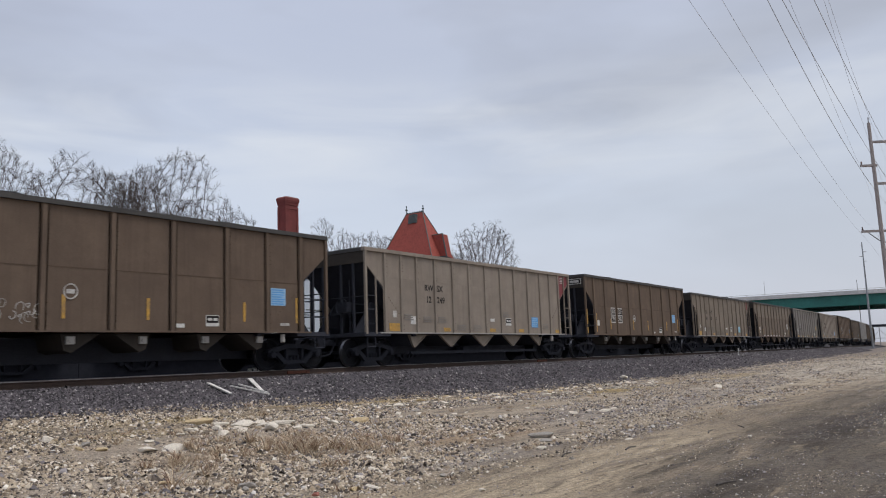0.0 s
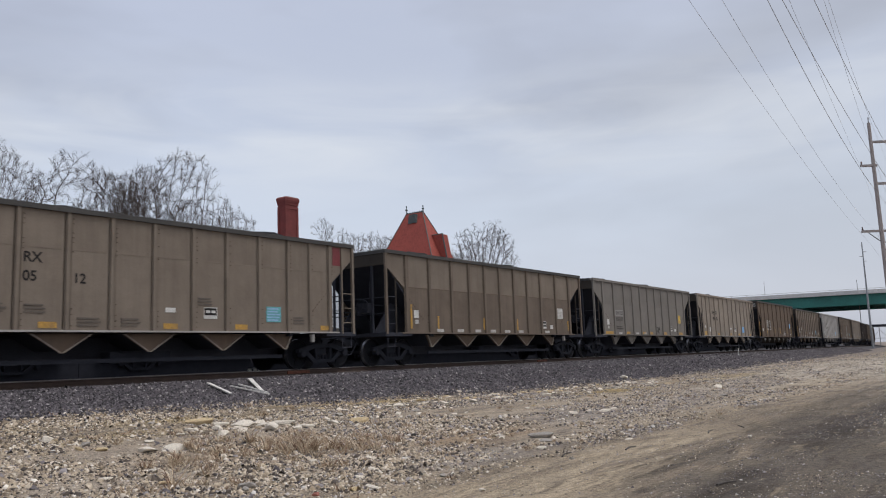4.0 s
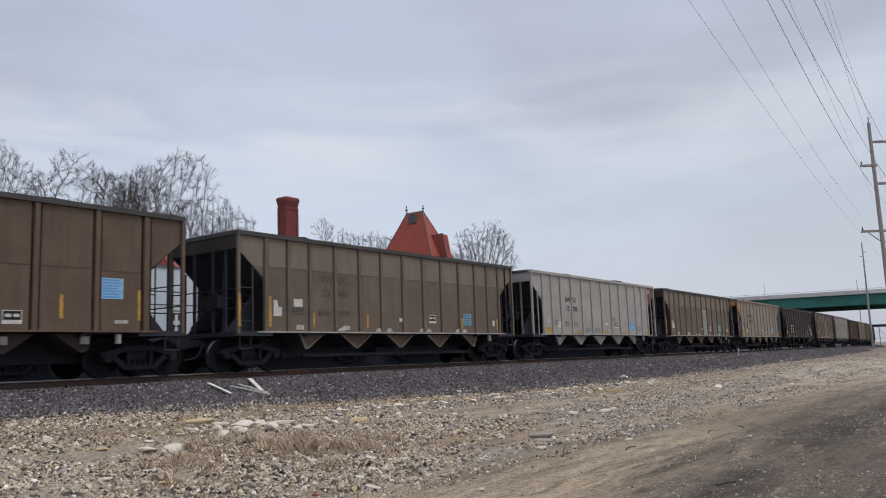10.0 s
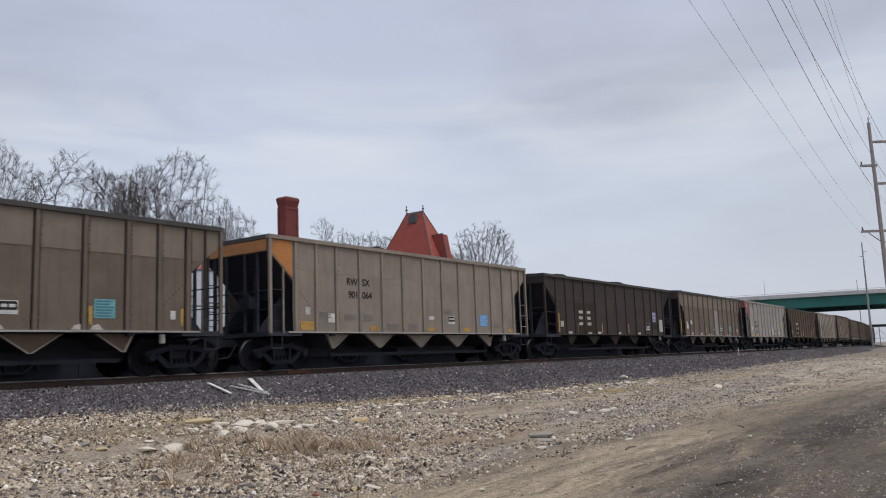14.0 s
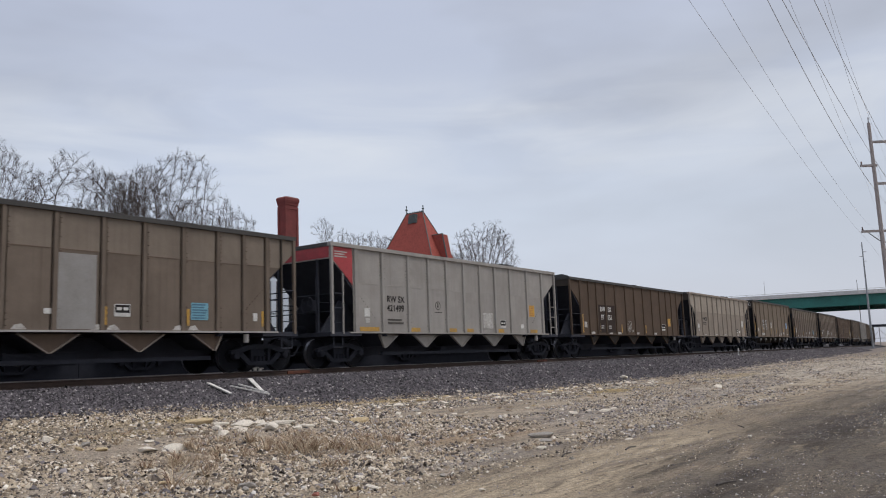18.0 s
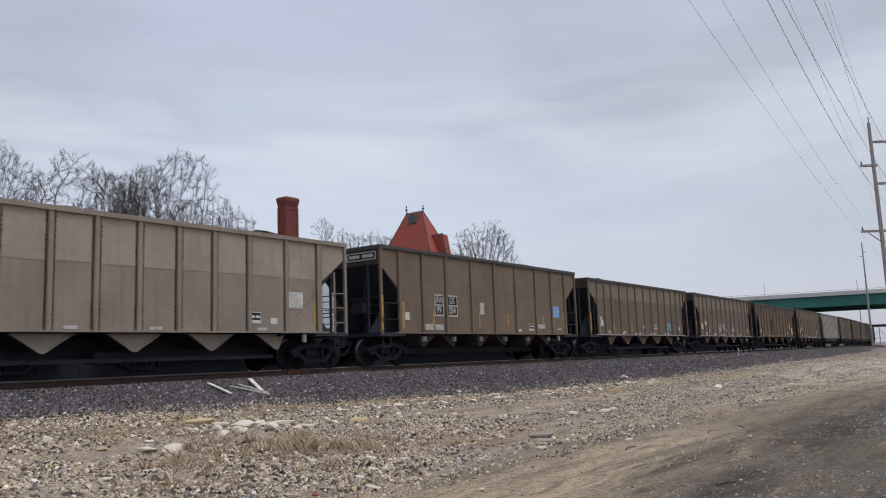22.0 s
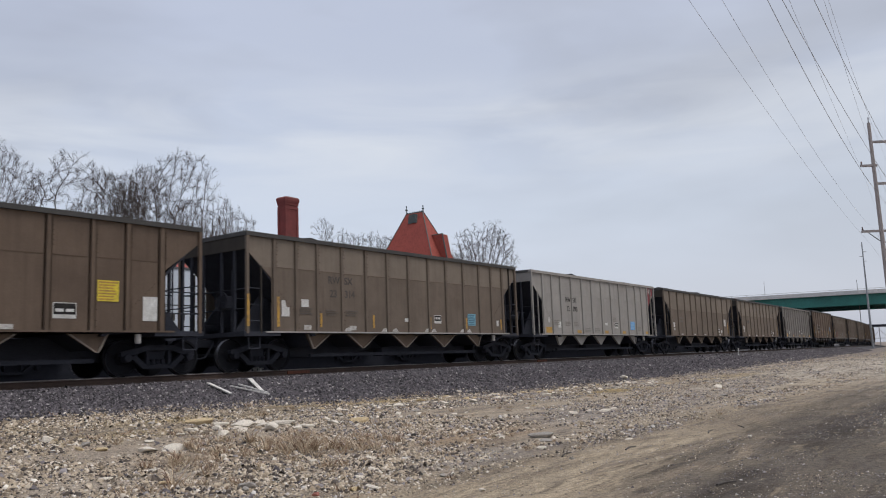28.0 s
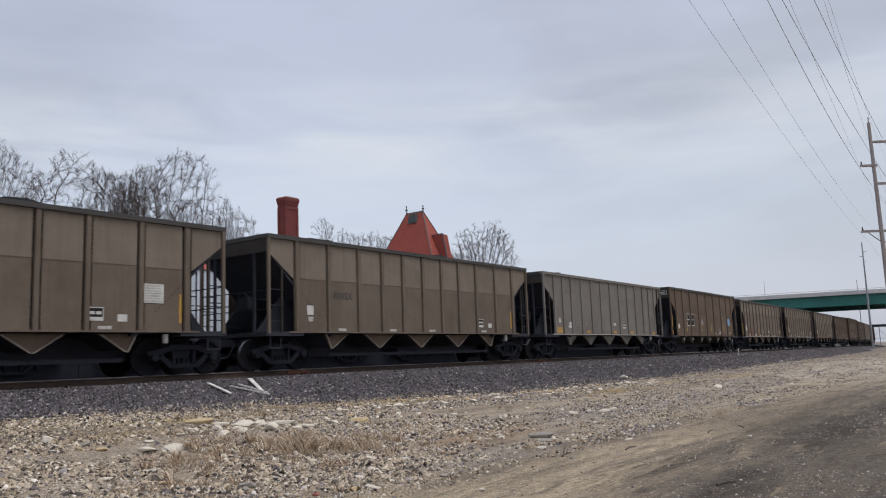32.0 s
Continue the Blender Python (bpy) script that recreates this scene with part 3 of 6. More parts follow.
def car_template(kind, paint):
    """The meshes of a kind of hopper car in one paint: rows of name, mesh, label."""
    if (kind, paint) in TEMPLATE:
        return TEMPLATE[kind, paint]
    L, half, zt, zs = KINDS[kind]
    ribs = ribs_of(kind)
    mat = PAINT[paint]
    e, hi, lo = half[0], 3.42, 2.56
    rows = []

    def put(name, shape, m=mat, label=""):
        rows.append((name, shape.mesh(name, m), label))

    pale_ = paint in ("grey", "ash", "tan", "fawn")
    rim = CHORD if paint not in ("grey", "tan", "steel", "ash") else mat
    # ends are darker than the sides, except on grey and ash cars
    end = END_DARK if paint not in ("grey", "ash") else mat

    for d in (-1, 1):
        ys = sorted((SHEET * -d, (SHEET + 0.03) * -d))
        yr = sorted((SHEET * -d, NEAR * -d))
        # on some cars the sheets above the seam take a paler paint
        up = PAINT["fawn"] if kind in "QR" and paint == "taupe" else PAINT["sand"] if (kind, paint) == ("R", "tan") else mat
        cut = zs + 0.01
        if cut > lo:
            k_ = (cut - lo) / (hi - lo)
            xa = e + (0.02 - e) * k_
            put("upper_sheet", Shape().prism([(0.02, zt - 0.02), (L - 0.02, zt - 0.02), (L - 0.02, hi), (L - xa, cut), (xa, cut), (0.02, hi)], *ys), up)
            put("lower_sheet", Shape().prism([(xa, cut), (L - xa, cut), (L - e, lo), (L - e, ZB), (e, ZB), (e, lo)], *ys))
        else:
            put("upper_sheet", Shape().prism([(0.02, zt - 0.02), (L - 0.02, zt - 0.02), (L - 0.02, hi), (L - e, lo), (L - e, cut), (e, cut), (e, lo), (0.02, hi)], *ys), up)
            put("lower_sheet", Shape().prism([(e, cut), (L - e, cut), (L - e, ZB), (e, ZB)], *ys))
        y0, y1 = SHEET * -d, NEAR * -d
        for x in ribs:
            w = 0.075 if kind in "PR" else 0.06
            if x in (ribs[0], ribs[-1]):
                w *= 1.25
            put("rib", Shape().prism([(x - w * 1.5, y0), (x - w, y0), (x - w * 0.75, y1 * 0.985), (x + w * 0.75, y1 * 0.985), (x + w, y0), (x + w * 1.5, y0)], ZB + 0.005, zt - 0.11, "z"))
        put("top_chord", Shape().prism([(min(y1, y1 * 0.9), zt - 0.12), (max(y1, y1 * 0.9), zt - 0.12), (max(y1, y1 * 0.9), zt), (min(y1, y1 * 0.9), zt)], -0.04, L + 0.04, "x"), rim)
        put("side_sill", Shape().box(e - 0.35, L - e + 0.35, min(y1, y1 * 0.93), max(y1, y1 * 0.93), SILL + 0.02, ZB + 0.004), PAINT["grey"] if kind == "Q" else mat)
        seam = Shape()
        for a, b_ in zip(ribs, ribs[1:]):
            dz = random.Random(int(a * 100) + ord(kind)).uniform(-0.012, 0.012)
            seam.box(a + 0.1, b_ - 0.1, min(y0, y0 * 1.004), max(y0, y0 * 1.004), zs + dz, zs + dz + 0.022)
        put("lap_seam", seam, PAINT["umber"] if paint in ("brown", "umber", "dusk") else PAINT["brown"] if paint == "taupe" else mat)
        bolts = Shape()
        rr = random.Random(ord(kind))
        for x in ribs:
            for s_ in ((-1, 1) if kind in "PR" else (1,)):
                for z in [zt - 0.25 - 0.11 * j for j in range(8)] + [ZB + 0.1 + 0.13 * j for j in range(5)]:
                    if rr.random() < 0.75:
                        xx = x + s_ * 0.115
                        bolts.box(xx - 0.012, xx + 0.012, min(y0, y0 * 1.008), max(y0, y0 * 1.008), z - 0.012, z + 0.012)
        for x, s_ in ((e, 1), (L - e, -1)):
            for j in range(9):
                xx, z = x + s_ * (0.18 + 0.09 * j), lo - 0.28 - 0.085 * j
                bolts.box(xx - 0.014, xx + 0.014, min(y0, y0 * 1.008), max(y0, y0 * 1.008), z - 0.014, z + 0.014)
        rows.append(("riveting", bolts.mesh("riveting", PAINT["umber" if paint not in ("grey", "ash") else "steel"]), ""))
    for d, x in ((1, 0.0), (-1, L)):
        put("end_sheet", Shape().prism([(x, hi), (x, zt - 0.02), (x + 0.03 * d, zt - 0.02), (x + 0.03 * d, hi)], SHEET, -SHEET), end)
        put("end_chord", Shape().box(min(x - 0.03 * d, x + 0.09 * d), max(x - 0.03 * d, x + 0.09 * d), -1.42, 1.42, zt - 0.115, zt + 0.004), CHORD)
        # slope sheet and end recess parts carry their shade in this dark colour
        put("slope_sheet", Shape().prism([(x + 0.02 * d, hi + 0.03), (x + 0.05 * d, hi + 0.06), (x + 2.75 * d, 0.98), (x + 2.6 * d, 0.98)], -1.47, 1.47), SHADE_PAINT, "black slope sheet darkened for shade")
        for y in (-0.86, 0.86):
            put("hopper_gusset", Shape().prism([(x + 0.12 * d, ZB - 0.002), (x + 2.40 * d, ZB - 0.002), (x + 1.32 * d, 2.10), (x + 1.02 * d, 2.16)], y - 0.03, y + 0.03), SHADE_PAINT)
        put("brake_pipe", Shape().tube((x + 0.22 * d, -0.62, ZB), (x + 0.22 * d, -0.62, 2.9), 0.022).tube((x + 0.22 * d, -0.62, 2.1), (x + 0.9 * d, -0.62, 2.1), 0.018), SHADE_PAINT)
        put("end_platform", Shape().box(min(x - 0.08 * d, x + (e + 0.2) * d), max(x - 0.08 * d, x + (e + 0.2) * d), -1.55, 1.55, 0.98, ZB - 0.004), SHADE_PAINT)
        for y in (NEAR + 0.045, -NEAR - 0.045):
            put("corner_post", Shape().box(min(x - 0.02 * d, x + 0.07 * d), max(x - 0.02 * d, x + 0.07 * d), y - 0.04, y + 0.04, SILL, zt - 0.12))
            xs = x + 0.52 * d
            put("ladder_stile", Shape().box(xs - 0.022, xs + 0.022, y - 0.028, y + 0.02, SILL, zt - 0.125 if kind == "Q" and d < 0 else 2.98), mat if pale_ else END_DARK) if kind in "QR" else None
            for z in ((1.40, 1.86, 2.32) if kind in "QR" else (1.55, 2.1)):
                put("rung" if kind in "QR" else "side_rail", Shape().tube((x + 0.03 * d, y, z), (xs if kind in "QR" else x + e * d, y, z), 0.016), mat if pale_ and d < 0 else SHADE_PAINT)
        bars = {"P": (-0.95,), "Q": (-0.98, -0.42, 0.42, 0.98), "R": (-0.9, 0.9), "S": (-0.8, -0.2, 0.6)}[kind]
        for y in bars:
            put("end_post", Shape().box(min(x, x + 0.07 * d), max(x, x + 0.07 * d), y - 0.035, y + 0.035, SILL, hi + 0.02), SHADE_PAINT if paint != "grey" else PAINT["steel"])
        for z in (1.75, 2.3):
            put("grab_iron", Shape().tube((x + 0.03 * d, -1.5, z), (x + 0.03 * d, 1.5, z), 0.016), SHADE_PAINT)
        for y in (-1.5, 1.5):
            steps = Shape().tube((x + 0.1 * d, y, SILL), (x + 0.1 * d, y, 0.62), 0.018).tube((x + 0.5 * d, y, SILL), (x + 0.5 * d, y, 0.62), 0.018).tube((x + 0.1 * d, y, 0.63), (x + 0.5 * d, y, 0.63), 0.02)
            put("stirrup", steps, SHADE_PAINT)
        put("coupler", Shape().box(min(x - 0.6 * d, x), max(x - 0.6 * d, x), -0.1, 0.1, 0.72, 0.92).prism([(x - 0.58 * d, -0.16), (x - 0.84 * d, -0.14), (x - 0.80 * d, 0.04), (x - 0.70 * d, 0.16), (x - 0.58 * d, 0.14)], 0.68, 0.96, "z"), IRON)
        put("air_hose", Shape().tube((x - 0.2 * d, -0.35, 0.8), (x - 0.45 * d, -0.3, 0.42), 0.028).tube((x - 0.45 * d, -0.3, 0.42), (x - 0.8 * d, -0.22, 0.36), 0.028), IRON)
    # brake gear on the leading end
    bw = Shape().lathe([(-0.116, 0.262), (-0.116, 0.278), (-0.084, 0.278), (-0.084, 0.262)], 20, "x", (0, -0.55, 2.0))
    bw.f = bw.f[:-2] + [(i, (i + 1) % 20, 60 + (i + 1) % 20, 60 + i) for i in range(20)]
    for a in (0.4, 0.4 + math.pi / 2):
        dy, dz = 0.268 * math.cos(a), 0.268 * math.sin(a)
        bw.tube((-0.1, -0.55 - dy, 2.0 - dz), (-0.1, -0.55 + dy, 2.0 + dz), 0.012)
    put("brake_wheel", bw, SHADE_PAINT)
    put("brake_box", Shape().box(-0.08, 0.16, -0.75, -0.3, 1.8, 2.15), SHADE_PAINT)
    put("air_reservoir", Shape().lathe([(0.15, 0.02), (0.18, 0.11), (0.25, 0.14), (0.95, 0.14), (1.02, 0.11), (1.05, 0.02)], 14, "x", (0, 0.7, 1.26)), IRON)
    put("jacking_pad", Shape().lathe([(0.80, 0.062), (0.82, 0.075), (1.03, 0.075)], 12, "z", (L - 1.75, -1.44, 0)), PAINT["grey"], "pale round jacking pad")
    # the deeper box is added to block bright views under the car
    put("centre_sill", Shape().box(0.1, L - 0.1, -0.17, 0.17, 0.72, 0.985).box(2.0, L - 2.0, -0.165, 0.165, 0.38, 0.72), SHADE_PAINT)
    # pockets under the floor
    pitch = (L - 2 * 2.75) / 4
    if kind == "P":
        for i in range(6):
            c = 2.55 + i * (L - 5.1) / 5
            d = 1 if i % 2 == 0 else -1
            put("hopper_door", Shape().prism([(c - 0.22 * d, SILL - 0.005), (c + 0.75 * d, SILL - 0.005), (c + 0.05 * d, 0.60), (c - 0.12 * d, 0.66)], -1.32, 1.32), END_DARK, "dark sloped discharge door")
            put("door_actuator", Shape().box(c - 0.10, c + 0.10, -1.40, -1.325, 0.80, 0.98).lathe([(-1.43, 0.03), (-1.42, 0.06), (-1.40, 0.065)], 10, "y", (c, 0, 0.89)), PAINT["grey"], "pale door actuator cover")
    else:
        for i in range(5):
            c = 2.75 + i * pitch
            l_, r_ = (0.28 if i == 0 else 0.74), (0.28 if i == 4 else 0.74)
            pk = Shape().prism([(c - l_, SILL - 0.005), (c + r_, SILL - 0.005), (c + 0.03, 0.61), (c - 0.03, 0.61)], -1.33, -1.27)
            # the chute behind the plate is dark to give the shade under the car
            put("chute", Shape().prism([(c - l_ + 0.08, SILL - 0.006), (c + r_ - 0.08, SILL - 0.006), (c + 0.02, 0.66), (c - 0.02, 0.66)], -1.265, 1.3), SHADE_PAINT, "hopper chute darkened for shade")
            # taupe and dark cars: pocket paint darkened for shade under the sill
            put("hopper_pocket", pk, END_DARK if paint in ("umber", "dusk") else PAINT["brown"] if paint in ("taupe", "brown", "fawn") else mat, "dusty discharge pocket")
            lip = Shape()
            for a, b_ in ((c - l_, c), (c + r_, c)):
                s_ = 1 if b_ > a else -1
                lip.prism([(a, SILL - 0.01), (a + 0.07 * s_, SILL - 0.01), (b_ + 0.01 * s_, 0.60), (b_ - 0.05 * s_, 0.60)], -1.37, -1.335)
            put("pocket_flange", lip, PAINT["tan"] if paint in ("taupe", "brown", "fawn") else mat)
        put("cross_beam", Shape().box(2.75, L - 2.75, -1.2, -1.1, 0.36, 0.46).box(L / 2 - 0.8, L / 2 + 0.9, -0.9, -0.5, 0.34, 0.62), IRON)
    load = Shape()
    rr = random.Random(ord(kind) + len(paint))
    nx, ny = 30, 7
    vs = []
    for i in range(nx + 1):
        for j in range(ny + 1):
            u, w = i / nx, j / ny
            edge = min(1.0, 9 * min(u, 1 - u) + 0.45) * min(1.0, 3.2 * min(w, 1 - w))
            vs.append((0.08 + (L - 0.16) * u, -1.46 + 2.92 * w, zt - 0.28 + edge * (0.40 + rr.uniform(-0.04, 0.04) + 0.13 * math.sin(u * 13 + ord(kind) + len(paint)) + 0.07 * math.sin(u * 43 + len(paint)))))
    load.add(vs, [(i * (ny + 1) + j, (i + 1) * (ny + 1) + j, (i + 1) * (ny + 1) + j + 1, i * (ny + 1) + j + 1) for i in range(nx) for j in range(ny)])
    put("coal_load", load, COAL, "heaped black coal load")
    TEMPLATE[kind, paint] = rows
    return rows


CARS, SPINNING = [], []
SPEED = 11.813


def plate(parent, name, x0, x1, z0, z1, mat, label="", out=0.0):
    return part(name, Shape().box(x0, x1, SHEET - 0.012 - out, SHEET - 0.004, z0, z1), mat, parent, label)


def bars_block(parent, x0, x1, z0, z1, rows_, mat, ground=None, label="", name="notice_panel"):
    """A panel whose small writing is drawn as plain lines."""
    host = parent
    if ground:
        host = plate(parent, name, x0, x1, z0, z1, ground, label)
    h = (z1 - z0) / (2 * rows_ + 1)
    s = Shape()
    rr = random.Random(int(x0 * 71 + z0 * 13))
    for i in range(rows_):
        z = z1 - (2 * i + 2) * h
        s.box(x0 + 0.03, x1 - 0.03 - rr.random() * 0.2 * (x1 - x0), SHEET - 0.016, SHEET - 0.0125 if ground else SHEET - 0.004, z, z + h)
    tagged(part("small_print", s, mat, host), kind="stuff")


def tag_box(parent, x, z, w=0.42, h=0.30):
    p = plate(parent, "stencil_box", x, x + w, z, z + h, WHITE, "white-edged black stencil box")
    part("stencil_field", Shape().box(x + 0.02, x + w - 0.02, SHEET - 0.017, SHEET - 0.0125, z + 0.09, z + h - 0.02), BLACK, p)
    part("small_print", Shape().box(x + 0.06, x + w * 0.45, SHEET - 0.021, SHEET - 0.0175, z + 0.15, z + 0.22).box(x + w * 0.55, x + w - 0.06, SHEET - 0.021, SHEET - 0.0175, z + 0.15, z + 0.22).box(x + 0.06, x + w - 0.06, SHEET - 0.016, SHEET - 0.0125, z + 0.03, z + 0.06), WHITE, p)


def marks(car, kind, words, dark):
    """Reporting marks: words is two rows of (x, text)."""
    z1, z2, h = {"P": (2.20, 1.83, 0.25), "Q": (2.62, 2.20, 0.225), "R": (2.14, 1.83, 0.215), "S": (2.27, 1.86, 0.25)}[kind]
    for row, z in zip(words, (z1, z2)):
        for x, text in row:
            lettering(text, h, dark, car, x, SHEET - (0.022 if kind in "PS" else 0.005), z, "", 0.8 if kind == "P" else 1.0)


def mark_plates(car):
    """The four framed number boards of the tall cars."""
    for x0, x1 in ((3.05, 3.60), (3.84, 4.50)):
        p = plate(car, "number_board", x0, x1, 1.72, 2.52, LABEL, "scuffed white-framed number board")
        for z0, z1 in ((1.78, 2.10), (2.15, 2.47)):
            part("board_field", Shape().box(x0 + 0.05, x1 - 0.05, SHEET - 0.018, SHEET - 0.0125, z0, z1), BLACK, p)


def stripes(car, xs, z0, z1, mat=None, w=0.085):
    for x in xs:
        plate(car, "reflector_stripe", x, x + w, z0, z1, mat or YELLOW, "faded yellow reflector stripe")


def chips(car, kind, xs, z0=1.16, z1=1.29, w=0.32):
    for x in xs:
        plate(car, "paint_patch", x, x + w, z0, z1, LABEL, "small scuffed white paint patch")


def scribble(car, x, z, w, h, seed, mat=None):
    rr = random.Random(seed)
    s = Shape()
    for i in range(16):
        cx, cz, r = x + rr.random() * w, z + rr.random() * h, rr.uniform(0.05, 0.13)
        a0 = rr.random() * 6
        pts = [(cx + r * math.cos(a0 + j * 0.7) * (0.5 + 0.1 * j), SHEET - 0.006, cz + r * math.sin(a0 + j * 0.7)) for j in range(7)]
        for a, b_ in zip(pts, pts[1:]):
            s.tube(a, b_, 0.009, n=4)
    tagged(part("graffiti", s, mat or LABEL, car, "thin pale sprayed scrawl"), kind="stuff")


def hopper_car(s_left, kind, paint, label):
    L = KINDS[kind][0]
    car = tagged(new("hopper_car"), label, "hopper car", "hopper cars of the train")
    x = s_left + L / 2
    car.matrix_basis = line_pose(x)
    for name, me, lab in car_template(kind, paint):
        ob = part(name, me, None, car, lab)
        if name == "riveting":
            ob["kind"] = "stuff"
    for bx in (0.9, L - 0.9):
        bogie = part("bogie", BOLSTER, None, car)
        bogie.matrix_basis = pose(bx, 0, 0)
        for y in (-1.0, 1.0):
            part("side_frame", SIDE_FRAME, None, bogie).matrix_basis = pose(0, y, 0)
            part("spring_nest", SPRING, None, bogie).matrix_basis = pose(0, y, 0)
        for dx in (-0.889, 0.889):
            w = part("wheelset", WHEELS, None, bogie)
            w.matrix_basis = pose(dx, 0, AXLE)
            SPINNING.append((w, dx))
    CARS.append((car, s_left, L))
    return car


def settle(car, L):
    """Moves the parts so that the car's origin lies at its middle."""
    for o in car.children:
        o.matrix_basis = Matrix.Translation((-L / 2, 0, 0)) @ o.matrix_basis
# ---- the train, car by car ----
# left end at the start, kind, paint, label, rows of marks, stencil paint, extras
def light_q(car, corner=None, blue=None, white=1.85, ink=FAINT):
    """Markings of the pale twelve-panel cars: orange patches, notices, a coloured corner."""
    for x in (1.22, 4.35, 7.5, 9.75, 13.0):
        plate(car, "orange_patch", x, x + (0.55 if x < 2 else 0.42), 1.16, 1.42 if x < 2 else 1.30, YELLOW, "faded orange paint patch")
    plate(car, "label_square", white + 0.55, white + 0.83, 1.40, 1.68, WHITE, "small white square label")
    plate(car, "label_square", 1.42, 1.62, 1.62, 1.85, LABEL, "small white label")
    for x0, x1, z in ((2.0, 2.6, 1.50), (3.1, 3.7, 1.45), (4.0, 4.6, 1.45), (5.2, 5.9, 1.17), (6.3, 6.9, 1.17), (8.5, 9.0, 1.75), (11.85, 12.35, 1.3)):
        bars_block(car, x0, x1, z, z + 0.28, 3, ink)
    plate(car, "label_square", 7.55, 7.85, 1.58, 1.70, WHITE, "small white label")
    tag_box(car, 8.72, 1.44)
    if blue:
        bars_block(car, 10.85, 11.4, 1.38, 1.82, 5, SKYBLUE, blue, "bright blue notice panel")
    if corner:
        for x0, x1 in ((13.56, 14.36),):
            part("corner_panel", Shape().prism([(x0, 3.80), (x1, 3.80), (x1, 3.46), (x0, 2.70)], SHEET - 0.010, SHEET - 0.004), corner, car, "maroon painted end corner panel")
        bars_block(car, 13.62, 14.0, 3.42, 3.76, 4, LABEL)


def tan_q(car, blue=None, patch=False):
    """Markings of the taupe twelve-panel cars: yellow stripes and pale foot patches."""
    stripes(car, (1.14,), 1.25, 2.12, w=0.1)
    stripes(car, (2.88, 5.32, 8.42, 10.72, 13.2), 1.25, 1.68)
    part("post_stripe", Shape().box(-0.02, 0.07, NEAR - 0.012, NEAR + 0.003, 1.25, 2.15), YELLOW, car, "faded yellow corner post stripe")
    part("torn_label", Shape().prism([(1.32, 1.55), (1.62, 1.55), (1.62, 1.82), (1.5, 1.82), (1.45, 2.02), (1.32, 2.02)], SHEET - 0.012, SHEET - 0.004), WHITE, car, "torn white paper label")
    chips(car, "Q", (2.2, 4.2), 1.17, 1.31, 0.3)
    for x in (3.95, 5.75, 6.3, 8.1, 8.5, 10.3, 10.75):
        part("paint_patch", Shape().prism([(x, 1.13), (x + 0.34, 1.13), (x + 0.22, 1.26), (x + 0.08, 1.23)], SHEET - 0.010, SHEET - 0.004), LABEL, car, "small scuffed white paint patch")
    plate(car, "label_square", 7.0, 7.25, 1.48, 1.60, WHITE, "small white label")
    plate(car, "label_square", 12.9, 13.05, 1.4, 1.62, WHITE, "small white label")
    tag_box(car, 8.69, 1.45)
    for x0, x1, z in ((2.0, 2.6, 1.60), (3.1, 3.7, 1.58), (4.0, 4.6, 1.58)):
        bars_block(car, x0, x1, z, z + 0.25, 3, GHOST)
    if blue:
        bars_block(car, 10.85, 11.38, 1.40, 1.85, 6, INK, blue, "faded blue-green notice panel with dark lines")
    if patch:
        plate(car, "repaint_patch", 7.30, 8.22, 1.14, 2.88, PATCH, "square grey repainted patch")


def tall_p(car, blue=SKYBLUE, emblem=True):
    """Markings of the tall eight-panel cars."""
    mark_plates(car)
    stripes(car, (1.17,), 1.25, 2.16, w=0.11)
    stripes(car, (2.92, 5.95, 8.1, 11.1), 1.38, 1.92)
    stripes(car, (13.05,), 1.36, 2.1)
    plate(car, "label_square", 1.32, 1.56, 1.55, 1.82, WHITE, "white paper label")
    part("post_stripe", Shape().box(-0.02, 0.07, NEAR - 0.012, NEAR + 0.003, 1.18, 1.45).box(-0.02, 0.07, NEAR - 0.012, NEAR + 0.003, 1.62, 2.35), YELLOW, car, "faded yellow corner post stripe")
    tag_box(car, 9.86, 1.24, 0.42, 0.30)
    plate(car, "label_square", 8.95, 9.2, 1.20, 1.30, WHITE, "small white label")
    bars_block(car, 12.1, 12.66, 1.86, 2.36, 7, BLUE, blue, "pale blue notice panel")
    bars_block(car, 12.45, 12.8, 1.28, 1.36, 1, LABEL, LABEL, "scuffed white label")
    if emblem:
        ring = Shape()
        for i in range(14):
            a, b_ = i * math.pi / 7, (i + 1) * math.pi / 7
            ring.tube((6.15 + 0.16 * math.cos(a), SHEET - 0.006, 2.0 + 0.17 * math.sin(a)), (6.15 + 0.16 * math.cos(b_), SHEET - 0.006, 2.0 + 0.17 * math.sin(b_)), 0.02, n=4)
        ring.box(6.05, 6.25, SHEET - 0.012, SHEET - 0.004, 1.95, 2.05)
        part("emblem", ring, LABEL, car, "worn pale round emblem")
    board = part("end_label_frame", Shape().box(-0.010, -0.002, -1.36, -0.02, 3.60, 3.88), LABEL, car, "white-edged black end number board")
    part("end_label", Shape().box(-0.014, -0.0105, -1.32, -0.06, 3.635, 3.845), BLACK, board)
    part("small_print", Shape().box(-0.018, -0.0145, -1.25, -0.75, 3.68, 3.80).box(-0.018, -0.0145, -0.62, -0.14, 3.68, 3.80), LABEL, board)


